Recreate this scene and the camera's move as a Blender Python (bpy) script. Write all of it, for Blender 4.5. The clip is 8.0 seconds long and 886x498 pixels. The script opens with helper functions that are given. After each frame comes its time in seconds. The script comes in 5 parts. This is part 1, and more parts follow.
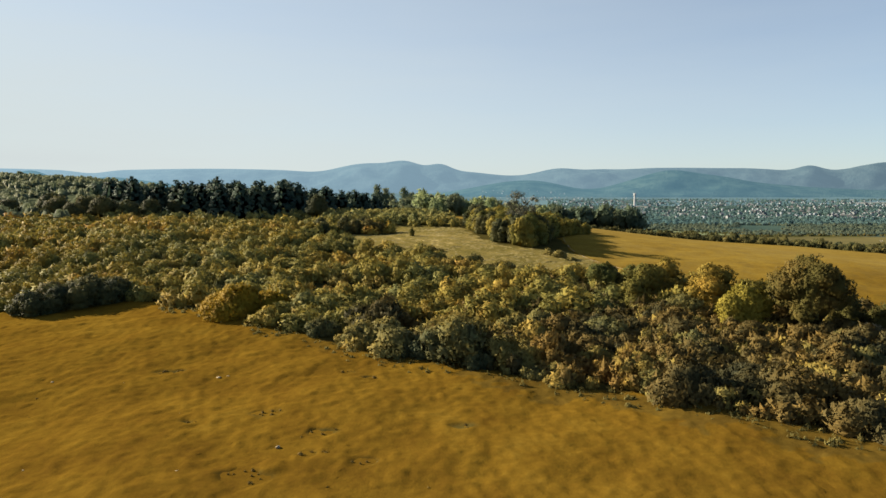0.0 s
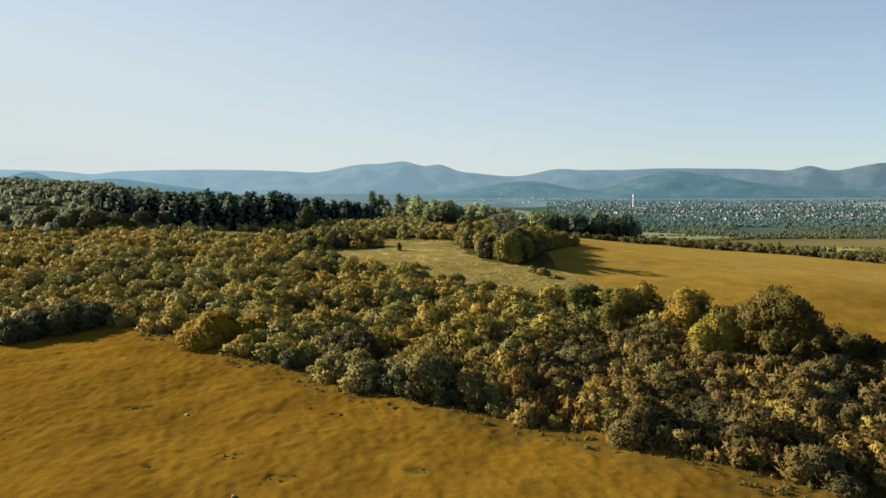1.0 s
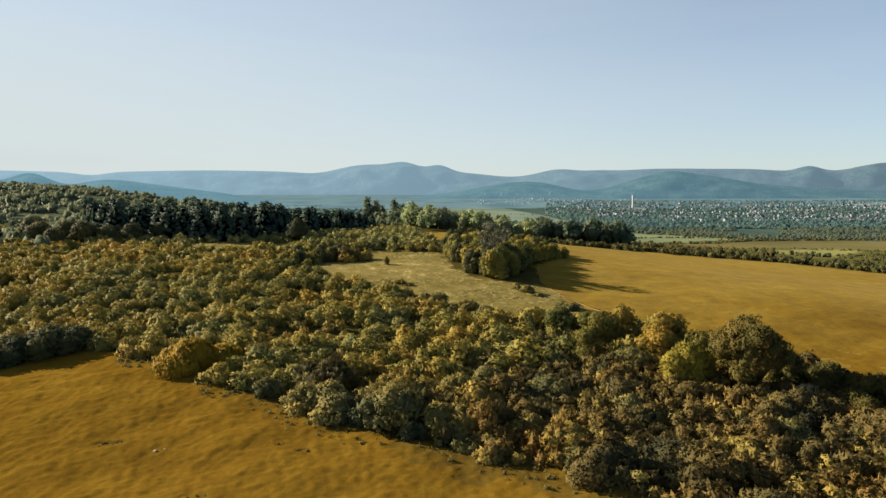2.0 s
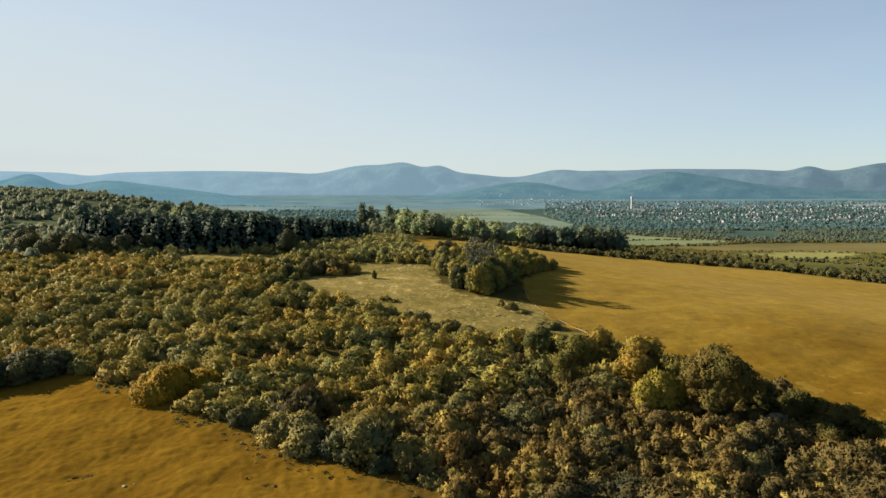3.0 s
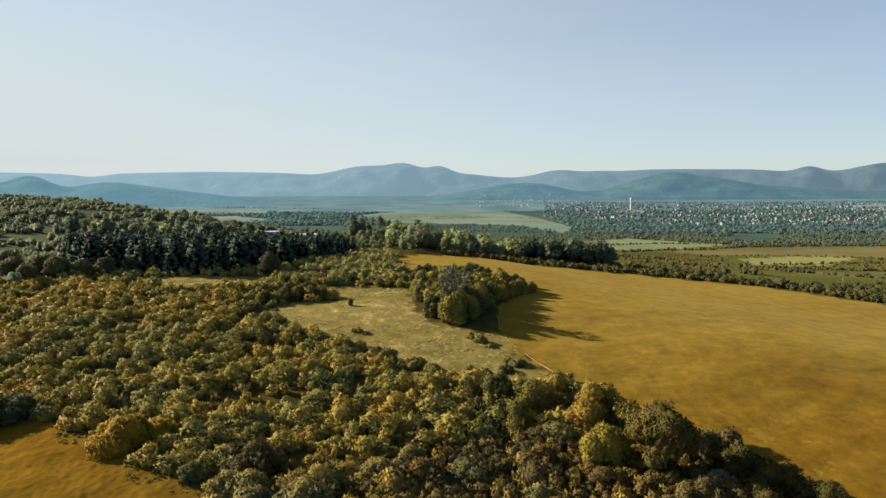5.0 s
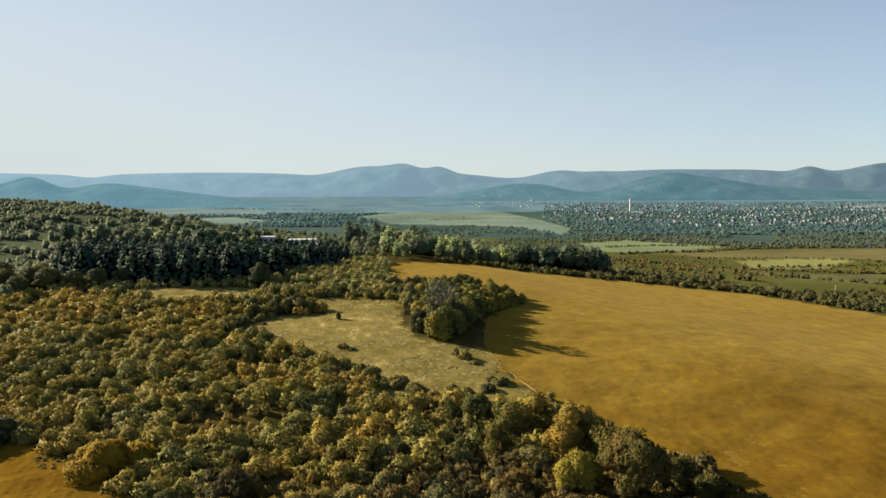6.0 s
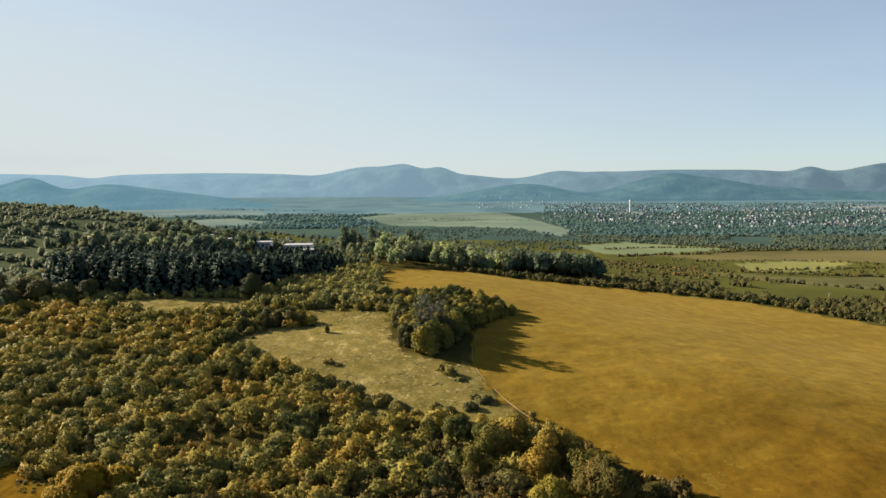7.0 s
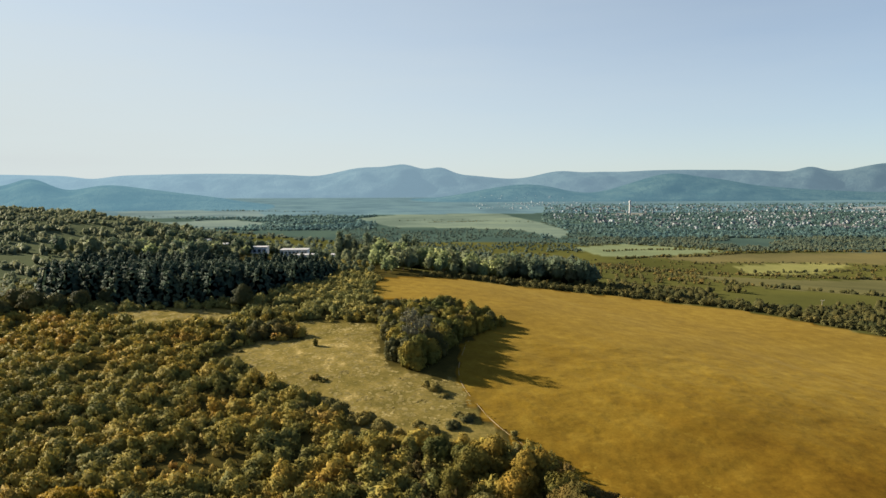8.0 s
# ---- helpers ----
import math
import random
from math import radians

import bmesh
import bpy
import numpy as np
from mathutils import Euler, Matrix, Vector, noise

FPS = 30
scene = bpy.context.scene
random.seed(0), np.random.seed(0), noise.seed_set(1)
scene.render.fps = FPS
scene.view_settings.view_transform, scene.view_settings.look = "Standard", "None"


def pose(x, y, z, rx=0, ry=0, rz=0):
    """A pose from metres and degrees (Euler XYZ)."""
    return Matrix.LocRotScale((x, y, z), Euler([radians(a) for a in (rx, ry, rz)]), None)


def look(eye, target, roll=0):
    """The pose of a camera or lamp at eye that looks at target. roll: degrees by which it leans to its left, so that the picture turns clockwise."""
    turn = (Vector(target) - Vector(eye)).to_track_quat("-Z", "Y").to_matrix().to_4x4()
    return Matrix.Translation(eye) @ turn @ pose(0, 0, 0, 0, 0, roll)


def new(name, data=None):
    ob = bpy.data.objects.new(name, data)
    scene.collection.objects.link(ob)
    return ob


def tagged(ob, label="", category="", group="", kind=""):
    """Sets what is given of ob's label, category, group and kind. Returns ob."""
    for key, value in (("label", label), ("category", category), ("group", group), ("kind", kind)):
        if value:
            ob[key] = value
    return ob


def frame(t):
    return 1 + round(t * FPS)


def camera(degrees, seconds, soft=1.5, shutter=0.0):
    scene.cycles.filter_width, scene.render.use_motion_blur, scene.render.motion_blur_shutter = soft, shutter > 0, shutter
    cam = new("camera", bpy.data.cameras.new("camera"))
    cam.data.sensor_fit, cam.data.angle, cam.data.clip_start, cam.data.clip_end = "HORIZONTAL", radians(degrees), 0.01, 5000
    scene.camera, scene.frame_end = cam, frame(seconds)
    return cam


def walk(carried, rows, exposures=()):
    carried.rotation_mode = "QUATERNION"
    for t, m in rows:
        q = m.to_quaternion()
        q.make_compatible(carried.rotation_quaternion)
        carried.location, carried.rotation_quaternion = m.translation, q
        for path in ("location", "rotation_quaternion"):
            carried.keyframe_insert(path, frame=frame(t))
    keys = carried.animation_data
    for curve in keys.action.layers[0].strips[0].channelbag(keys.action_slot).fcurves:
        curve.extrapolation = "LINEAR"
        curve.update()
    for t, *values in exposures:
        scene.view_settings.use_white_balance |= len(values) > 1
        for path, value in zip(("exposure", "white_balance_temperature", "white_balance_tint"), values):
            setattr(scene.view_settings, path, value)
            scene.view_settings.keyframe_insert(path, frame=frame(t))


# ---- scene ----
cam = camera(70.0, 8.0)
PATH = [
    (0, (-2.09, 11.08, 11.99), (-2.086, 13.07, 11.783), 0.1),
    (1, (0.61, 10.87, 15.02), (0.614, 12.86, 14.814), 0.06),
    (2, (3.33, 10.68, 18.04), (3.333, 12.67, 17.834), 0.0),
    (3, (6.05, 10.5, 21.04), (6.053, 12.49, 20.834), -0.03),
    (4, (8.79, 10.33, 24.03), (8.79, 12.32, 23.823), -0.08),
    (5, (11.53, 10.17, 27.01), (11.529, 12.16, 26.803), -0.12),
    (6, (14.28, 10.03, 29.97), (14.278, 12.02, 29.763), -0.17),
    (7, (17.03, 9.9, 32.91), (17.025, 11.89, 32.703), -0.21),
    (8, (19.79, 9.79, 35.84), (19.783, 11.78, 35.633), -0.25),
]
walk(cam, [(t, look(eye, target, roll)) for t, eye, target, roll in PATH])

# ---- world, sun, exposure ----
SUN_FROM = Vector((-0.9, 0.44, 0.0)).normalized()
SUN_UP = radians(21.5)
world = bpy.data.worlds.new("sky")
scene.world = world
world.use_nodes = True
wn = world.node_tree.nodes
sky = wn.new("ShaderNodeTexSky")
sky.sky_type = "NISHITA"
sky.sun_disc = False
sky.sun_elevation = SUN_UP
sky.sun_rotation = math.atan2(SUN_FROM.x, SUN_FROM.y)
sky.air_density = 0.8
sky.dust_density = 0.25
sky.ozone_density = 1.6
wn["Background"].inputs["Strength"].default_value = 0.0372
haze = wn.new("ShaderNodeMix")
haze.data_type = "RGBA"
facing = wn.new("ShaderNodeTexCoord")
split_sky = wn.new("ShaderNodeSeparateXYZ")
fade = wn.new("ShaderNodeMapRange")
fade.interpolation_type = "SMOOTHSTEP"
for k, v in ((1, 0.0), (2, 0.46), (3, 0.57), (4, 0.16)):
    fade.inputs[k].default_value = v
world.node_tree.links.new(facing.outputs["Generated"], split_sky.inputs[0])
world.node_tree.links.new(split_sky.outputs["Z"], fade.inputs[0])
sunward = wn.new("ShaderNodeVectorMath")
sunward.operation = "DOT_PRODUCT"
sunward.inputs[1].default_value = (SUN_FROM.x * 0.42, SUN_FROM.y * 0.42, 0)
world.node_tree.links.new(facing.outputs["Generated"], sunward.inputs[0])
thick = wn.new("ShaderNodeMath")
thick.use_clamp = True
world.node_tree.links.new(fade.outputs[0], thick.inputs[0])
world.node_tree.links.new(sunward.outputs["Value"], thick.inputs[1])
drawn = wn.new("ShaderNodeMapping")
drawn.inputs["Rotation"].default_value = (0.0, 0.25, 0.0)
drawn.inputs["Scale"].default_value = (2.2, 1.0, 16.0)
world.node_tree.links.new(facing.outputs["Generated"], drawn.inputs["Vector"])
cirrus = wn.new("ShaderNodeTexNoise")
cirrus.inputs["Scale"].default_value = 1.6
cirrus.inputs["Detail"].default_value = 5.0
world.node_tree.links.new(drawn.outputs[0], cirrus.inputs["Vector"])
wisps = wn.new("ShaderNodeMath")
wisps.operation, wisps.use_clamp = "MULTIPLY_ADD", True
wisps.inputs[1].default_value = 0.13
world.node_tree.links.new(cirrus.outputs["Fac"], wisps.inputs[0])
world.node_tree.links.new(thick.outputs[0], wisps.inputs[2])
world.node_tree.links.new(wisps.outputs[0], haze.inputs[0])
haze.inputs[7].default_value = (5.02, 5.5, 5.5, 1)
clear = wn.new("ShaderNodeMix")
clear.data_type, clear.blend_type = "RGBA", "MULTIPLY"
clear.inputs[0].default_value = 1.0
clear.inputs[7].default_value = (0.84, 1.0, 1.14, 1)
world.node_tree.links.new(sky.outputs["Color"], clear.inputs[6])
world.node_tree.links.new(clear.outputs[2], haze.inputs[6])
world.node_tree.links.new(haze.outputs[2], wn["Background"].inputs["Color"])
sun_data = bpy.data.lights.new("sun", "SUN")
sun_data.energy = 4.4
sun_data.angle = radians(0.6)
sun_data.color = (1.0, 0.86, 0.66)
sun = new("sun", sun_data)
sun_dir = Vector((SUN_FROM.x * math.cos(SUN_UP), SUN_FROM.y * math.cos(SUN_UP), math.sin(SUN_UP)))
sun.matrix_world = look(sun_dir * 200, (0, 0, 0))
scene.view_settings.exposure = 1.82

# ---- the lie of the land ----


def ease(v, lo, hi):
    k = np.clip((v - lo) / (hi - lo), 0, 1)
    return k * k * (3 - 2 * k)


def wobble(x, y, size, seed=0.0):
    """Smooth uneven noise of about -1 to 1 made of crossed waves."""
    a, b = x / size, y / size
    return (np.sin(a * 1.7 + b * 0.6 + seed) + np.sin(-a * 0.8 + b * 1.9 + 2.1 * seed) + np.sin(a * 2.9 - b * 2.3 + seed * 0.7 + np.sin(b * 1.3)) * 0.6
            + np.sin(a * 4.7 + b * 3.9 + seed * 1.3) * 0.35) / 2.4


def height(x, y):
    x, y = np.asarray(x, float), np.asarray(y, float)
    base = -3.1 + 0.025 * (np.clip(y, -100, 190) - 55)
    q = 0.9 * x + 0.44 * y
    near = 0.0011 * np.clip(q - 85, 0, 73) ** 2 + 0.05 * np.clip(q - 158, 0, None) + 1.4 * ease(q, 150, 185)
    s = 0.66 * x + 0.75 * y
    far = 14 * ease(s, 215, 305) + 43 * ease(s, 280, 740)
    west = ease(-x, 40, 330) * ease(y, 120, 400)
    drop = np.log(np.exp(np.clip(near, 0, 80) / 2.5) + np.exp(far / 2.5) - 1) * 2.5
    drop = np.where(near > 190, near, drop)
    z = base - np.minimum(drop, 56 + 0 * drop) + 15 * west * (1 - ease(s, 150, 420))
    z = z - 46 * ease(y + 0.25 * x, 430, 800) * ease(-s, -420, -60) * ease(-x, -50, 200)
    z = z - 6 * ease(y, 285, 375) * (1 - ease(np.abs(x + 50), 80, 190)) * (1 - ease(y, 420, 700))
    z = np.maximum(z, -57 + 0 * z)
    z = z + (1.8 + 0.8 * ease(-x, 10, 60)) * ease(y, 80, 132) * (1 - ease(x, 0, 45)) * (1 - ease(y, 175, 250))
    rough = np.exp(-np.hypot(x, y - 80) / 400)
    z = z + rough * (0.35 * wobble(x, y, 14, 1.0) + 0.1 * wobble(x, y, 3.5, 4.0))
    return z + 26 * ease(np.hypot(x, y), 1500, 2900) * 0.25


def inside(x, y, poly):
    x, y = np.asarray(x, float), np.asarray(y, float)
    hit = np.zeros(np.broadcast(x, y).shape, bool)
    for (ax, ay), (bx, by) in zip(poly, poly[1:] + poly[:1]):
        if ay != by:
            hit ^= ((ay > y) != (by > y)) & (x < (bx - ax) * (y - ay) / (by - ay) + ax)
    return hit


FRONT = [(-400, 60), (-85, 97), (-58, 92), (-52, 80), (-43, 88), (-26, 79.5), (-9.3, 66), (3, 60), (12.6, 54.8), (20, 50), (30, 44), (60, 22), (400, -60), (400, -300), (-400, -300)]
MEADOW = [(-26, 137), (-22, 147.5), (-12.5, 150), (-20.4, 166), (-8, 165), (2, 163), (6, 140), (9.2, 127.5), (17, 125), (22.3, 123), (24.3, 113), (27, 103), (30, 97), (21, 96), (13, 97), (5, 100), (1, 111), (-7.8, 117.8), (-17.7, 127)]
GLADE = [(-70, 174), (-50, 178.5), (-38, 177), (-31.5, 170), (-43, 162), (-56, 160)]
FIELD = [(52, 45), (47, 66), (44.5, 77), (39, 85), (35.5, 89), (30.5, 98.5), (27.5, 104), (25.3, 111), (22, 122), (22, 134), (24, 147), (36, 177), (12, 190), (-2, 198), (-6, 228), (-5, 246), (3, 255), (15, 262), (30, 267), (46, 267), (72, 261), (98, 253), (118, 242), (133, 227), (143, 206), (152, 190), (178, 145), (240, 50), (180, 20)]
PINES = [(-93, 184), (-71, 182), (-41, 183), (-33, 203), (-21, 255), (-36, 282), (-140, 287), (-118, 235)]

# ---- materials ----


def material(name):
    m = bpy.data.materials.new(name)
    m.use_nodes = True
    nodes, links = m.node_tree.nodes, m.node_tree.links
    return m, nodes, links, nodes["Principled BSDF"]


def ramp(nodes, links, fac, stops):
    r = nodes.new("ShaderNodeValToRGB")
    while len(r.color_ramp.elements) < len(stops):
        r.color_ramp.elements.new(0.5)
    for e, (p, c) in zip(r.color_ramp.elements, stops):
        e.position, e.color = p, (*c, 1)
    links.new(fac, r.inputs["Fac"])
    return r.outputs["Color"]


def noise_tex(nodes, links, scale, detail=3.0, coord=None, rough=0.55):
    n = nodes.new("ShaderNodeTexNoise")
    n.inputs["Scale"].default_value = scale
    n.inputs["Detail"].default_value = detail
    n.inputs["Roughness"].default_value = rough
    if coord is None:
        coord = nodes.new("ShaderNodeNewGeometry").outputs["Position"]
    links.new(coord, n.inputs["Vector"])
    return n.outputs["Fac"]


def math_node(nodes, links, op, a, b=None):
    n = nodes.new("ShaderNodeMath")
    n.operation = op
    for socket, v in zip(n.inputs, (a, b)):
        if v is None:
            continue
        if isinstance(v, (int, float)):
            socket.default_value = v
        else:
            links.new(v, socket)
    return n.outputs[0]


def mix_color(nodes, links, fac, a, b, mode="MIX"):
    n = nodes.new("ShaderNodeMix")
    n.data_type, n.blend_type = "RGBA", mode
    for socket, v in ((n.inputs[0], fac), (n.inputs[6], a), (n.inputs[7], b)):
        if isinstance(v, (int, float)):
            socket.default_value = v
        elif isinstance(v, tuple):
            socket.default_value = (*v, 1)
        else:
            links.new(v, socket)
    return n.outputs[2]


def leaf_material(name, stops, through_light=0.3, patch=0.09, island=0.12, whole=0.34, shine=0.04, grain_size=3.5, grain_part=0.5):
    """Foliage: hue by plant, by patch of ground and by leaf."""
    m, nodes, links, bsdf = material(name)
    geo = nodes.new("ShaderNodeNewGeometry")
    info = nodes.new("ShaderNodeObjectInfo")
    broad = noise_tex(nodes, links, patch, 2.0, geo.outputs["Position"])
    f = math_node(nodes, links, "MULTIPLY", geo.outputs["Random Per Island"], island)
    f = math_node(nodes, links, "ADD", f, math_node(nodes, links, "MULTIPLY", info.outputs["Random"], whole))
    wide = math_node(nodes, links, "MULTIPLY", math_node(nodes, links, "SUBTRACT", broad, 0.5), 1.3)
    f = math_node(nodes, links, "ADD", f, math_node(nodes, links, "ADD", wide, 0.5 - (island + whole) / 2))
    grain = noise_tex(nodes, links, grain_size, 3.0, geo.outputs["Position"], 0.7)
    f = math_node(nodes, links, "ADD", f, math_node(nodes, links, "MULTIPLY", math_node(nodes, links, "SUBTRACT", grain, 0.5), grain_part))
    shrub = noise_tex(nodes, links, 0.33, 1.0, geo.outputs["Position"])
    f = math_node(nodes, links, "ADD", f, math_node(nodes, links, "MULTIPLY", math_node(nodes, links, "SUBTRACT", shrub, 0.5), 0.7))
    col = ramp(nodes, links, f, stops)
    links.new(col, bsdf.inputs["Base Color"])
    bump = nodes.new("ShaderNodeBump")
    bump.inputs["Strength"].default_value = 0.7
    bump.inputs["Distance"].default_value = 0.12
    links.new(grain, bump.inputs["Height"])
    links.new(bump.outputs["Normal"], bsdf.inputs["Normal"])
    bsdf.inputs["Roughness"].default_value = 0.7
    bsdf.inputs["Specular IOR Level"].default_value = shine
    glow = nodes.new("ShaderNodeBsdfTranslucent")
    links.new(col, glow.inputs["Color"])
    mix = nodes.new("ShaderNodeMixShader")
    mix.inputs[0].default_value = through_light
    links.new(bsdf.outputs[0], mix.inputs[1])
    links.new(glow.outputs[0], mix.inputs[2])
    links.new(mix.outputs[0], nodes["Material Output"].inputs["Surface"])
    return m


def plain_material(name, color, rough=0.8, vary=0.25, scale=2.0, metal=0.0, bump=0.0):
    m, nodes, links, bsdf = material(name)
    coord = nodes.new("ShaderNodeTexCoord").outputs["Object"]
    f = noise_tex(nodes, links, scale, 5.0, coord)
    lo = tuple(c * (1 - vary) for c in color)
    hi = tuple(min(1, c * (1 + vary)) for c in color)
    col = ramp(nodes, links, f, [(0.3, lo), (0.7, hi)])
    links.new(col, bsdf.inputs["Base Color"])
    bsdf.inputs["Roughness"].default_value = rough
    bsdf.inputs["Metallic"].default_value = metal
    bsdf.inputs["Specular IOR Level"].default_value = 0.5 if rough < 0.7 else 0.08
    if bump:
        b = nodes.new("ShaderNodeBump")
        b.inputs["Strength"].default_value = bump
        links.new(noise_tex(nodes, links, scale * 6, 4.0, coord), b.inputs["Height"])
        links.new(b.outputs["Normal"], bsdf.inputs["Normal"])
    return m


SCRUB = leaf_material("scrub_leaves", [(0.06, (0.0553, 0.0678, 0.0354)), (0.35, (0.131, 0.121, 0.0422)), (0.62, (0.213, 0.167, 0.0439)), (0.88, (0.271, 0.188, 0.0422)), (1.0, (0.258, 0.151, 0.0354))], 0.24)
RUSTSCRUB = leaf_material("rusty_scrub_leaves", [(0.06, (0.0576, 0.0769, 0.0349)), (0.35, (0.142, 0.138, 0.0411)), (0.6, (0.228, 0.187, 0.0411)), (0.85, (0.294, 0.202, 0.0381)), (1.0, (0.274, 0.156, 0.0317))], 0.24)
# Darker, browner SCRUB: partly its own colour, partly slope shade put into leaves.
SHADESCRUB = leaf_material("shaded_scrub_leaves", [(0.06, (0.0334, 0.0379, 0.0217)), (0.35, (0.0729, 0.0631, 0.0259)), (0.62, (0.12, 0.087, 0.0284)), (0.88, (0.161, 0.105, 0.0284)), (1.0, (0.155, 0.0882, 0.0243))], 0.24)
GREENLEAF = leaf_material("green_leaves", [(0.15, (0.0633, 0.0719, 0.0214)), (0.5, (0.156, 0.13, 0.0293)), (0.85, (0.27, 0.18, 0.0321)), (1.0, (0.363, 0.223, 0.0376))], 0.24)
COPSELEAF = leaf_material("copse_leaves", [(0.15, (0.0599, 0.0765, 0.0239)), (0.5, (0.148, 0.138, 0.0328)), (0.85, (0.255, 0.192, 0.0359)), (1.0, (0.343, 0.237, 0.042))], 0.24)
YELLOWLEAF = leaf_material("yellow_leaves", [(0.1, (0.13, 0.115, 0.02)), (0.5, (0.22, 0.18, 0.03)), (1.0, (0.3, 0.23, 0.04))], 0.24)
GOLDLEAF = leaf_material("gold_leaves", [(0.1, (0.174, 0.124, 0.0132)), (0.5, (0.231, 0.156, 0.0151)), (1.0, (0.274, 0.168, 0.016))], 0.24)
DARKLEAF = leaf_material("dark_leaves", [(0.1, (0.0388, 0.0492, 0.0269)), (0.6, (0.086, 0.0834, 0.0306)), (1.0, (0.172, 0.122, 0.0344))], 0.24)
NEEDLES = leaf_material("pine_needles", [(0.1, (0.0209, 0.0398, 0.0324)), (0.6, (0.0464, 0.0707, 0.0487)), (1.0, (0.0778, 0.1, 0.0582))], 0.12, shine=0.03)
HEDGELEAF = leaf_material("hedge_leaves", [(0.1, (0.121, 0.13, 0.0442)), (0.5, (0.259, 0.227, 0.0659)), (1.0, (0.448, 0.341, 0.0879))], 0.24)
FIELDHEDGE = leaf_material("field_hedge_leaves", [(0.1, (0.0439, 0.0507, 0.0205)), (0.5, (0.0922, 0.085, 0.0298)), (1.0, (0.167, 0.13, 0.0393))], 0.25)
PALELEAF = leaf_material("pale_leaves", [(0.1, (0.117, 0.159, 0.0775)), (0.5, (0.217, 0.256, 0.111)), (1.0, (0.349, 0.362, 0.146))], 0.5, shine=0.1)
GREYTWIG = leaf_material("bare_twigs", [(0.1, (0.0865, 0.0874, 0.057)), (0.9, (0.164, 0.164, 0.108))], 0.1)
# Valley haze put into the leaf colour, bluer and paler the farther off.
FARLEAF = leaf_material("hazed_leaves", [(0.1, (0.0625, 0.108, 0.0959)), (0.5, (0.107, 0.146, 0.11)), (1.0, (0.186, 0.204, 0.123))], 0.5, patch=0.02)
HAZELEAF = leaf_material("hazier_leaves", [(0.1, (0.0792, 0.152, 0.163)), (0.5, (0.119, 0.198, 0.19)), (1.0, (0.199, 0.264, 0.219))], 0.55, patch=0.01)
WEEDLEAF = leaf_material("weed_leaves", [(0.1, (0.0875, 0.0818, 0.0288)), (0.9, (0.189, 0.158, 0.0497))], 0.4)
HILLLEAF = leaf_material("hillside_leaves", [(0.1, (0.0764, 0.104, 0.0603)), (0.5, (0.145, 0.168, 0.0902)), (1.0, (0.251, 0.24, 0.113))], 0.35)
WOODLEAF = leaf_material("woodland_leaves", [(0.1, (0.0598, 0.0933, 0.0645)), (0.6, (0.107, 0.133, 0.0773)), (1.0, (0.186, 0.186, 0.0903))], 0.4)
RUSSETLEAF = leaf_material("russet_leaves", [(0.1, (0.0366, 0.0429, 0.014)), (0.6, (0.0795, 0.0693, 0.0193)), (1.0, (0.133, 0.0898, 0.0236))], 0.24)
CREAMLEAF = leaf_material("cream_leaves", [(0.1, (0.125, 0.108, 0.0537)), (0.9, (0.285, 0.248, 0.146))], 0.3)
PALEGRASS = leaf_material("pale_grass", [(0.0, (0.0989, 0.0807, 0.0261)), (0.5, (0.153, 0.125, 0.0425)), (1.0, (0.265, 0.215, 0.085))], 0.08, patch=0.2, island=0.5, whole=0.0)
BARK = plain_material("bark", (0.09, 0.07, 0.05), 0.9, 0.4, 3.0, bump=0.4)
PLASTER = plain_material("plaster_wall", (0.44, 0.46, 0.47), 0.85, 0.1, 0.8)


def town_material(name, stops):
    """Render or tile that differs from house to house."""
    m, nodes, links, bsdf = material(name)
    info = nodes.new("ShaderNodeObjectInfo")
    links.new(ramp(nodes, links, info.outputs["Random"], stops), bsdf.inputs["Base Color"])
    bsdf.inputs["Roughness"].default_value = 0.85
    return m


HOUSEWALL = town_material("town_render", [(0.0, (0.0605, 0.0729, 0.0764)), (0.5, (0.103, 0.122, 0.126)), (0.8, (0.17, 0.188, 0.194)), (1.0, (0.243, 0.261, 0.266))])
HOUSEROOF = town_material("town_tiles", [(0.0, (0.063, 0.072, 0.0765)), (0.4, (0.099, 0.103, 0.103)), (0.75, (0.135, 0.126, 0.121)), (1.0, (0.198, 0.207, 0.216))])
PALEROOF = plain_material("pale_roof", (0.34, 0.34, 0.34), 0.6, 0.1, 0.8)
PANE = plain_material("window_glass", (0.04, 0.05, 0.06), 0.15, 0.1, 0.5)
CONCRETE = plain_material("concrete", (0.48, 0.48, 0.48), 0.85, 0.12, 0.7)
WOODPOLE = plain_material("pole_wood", (0.3, 0.26, 0.2), 0.85, 0.2, 2.0)


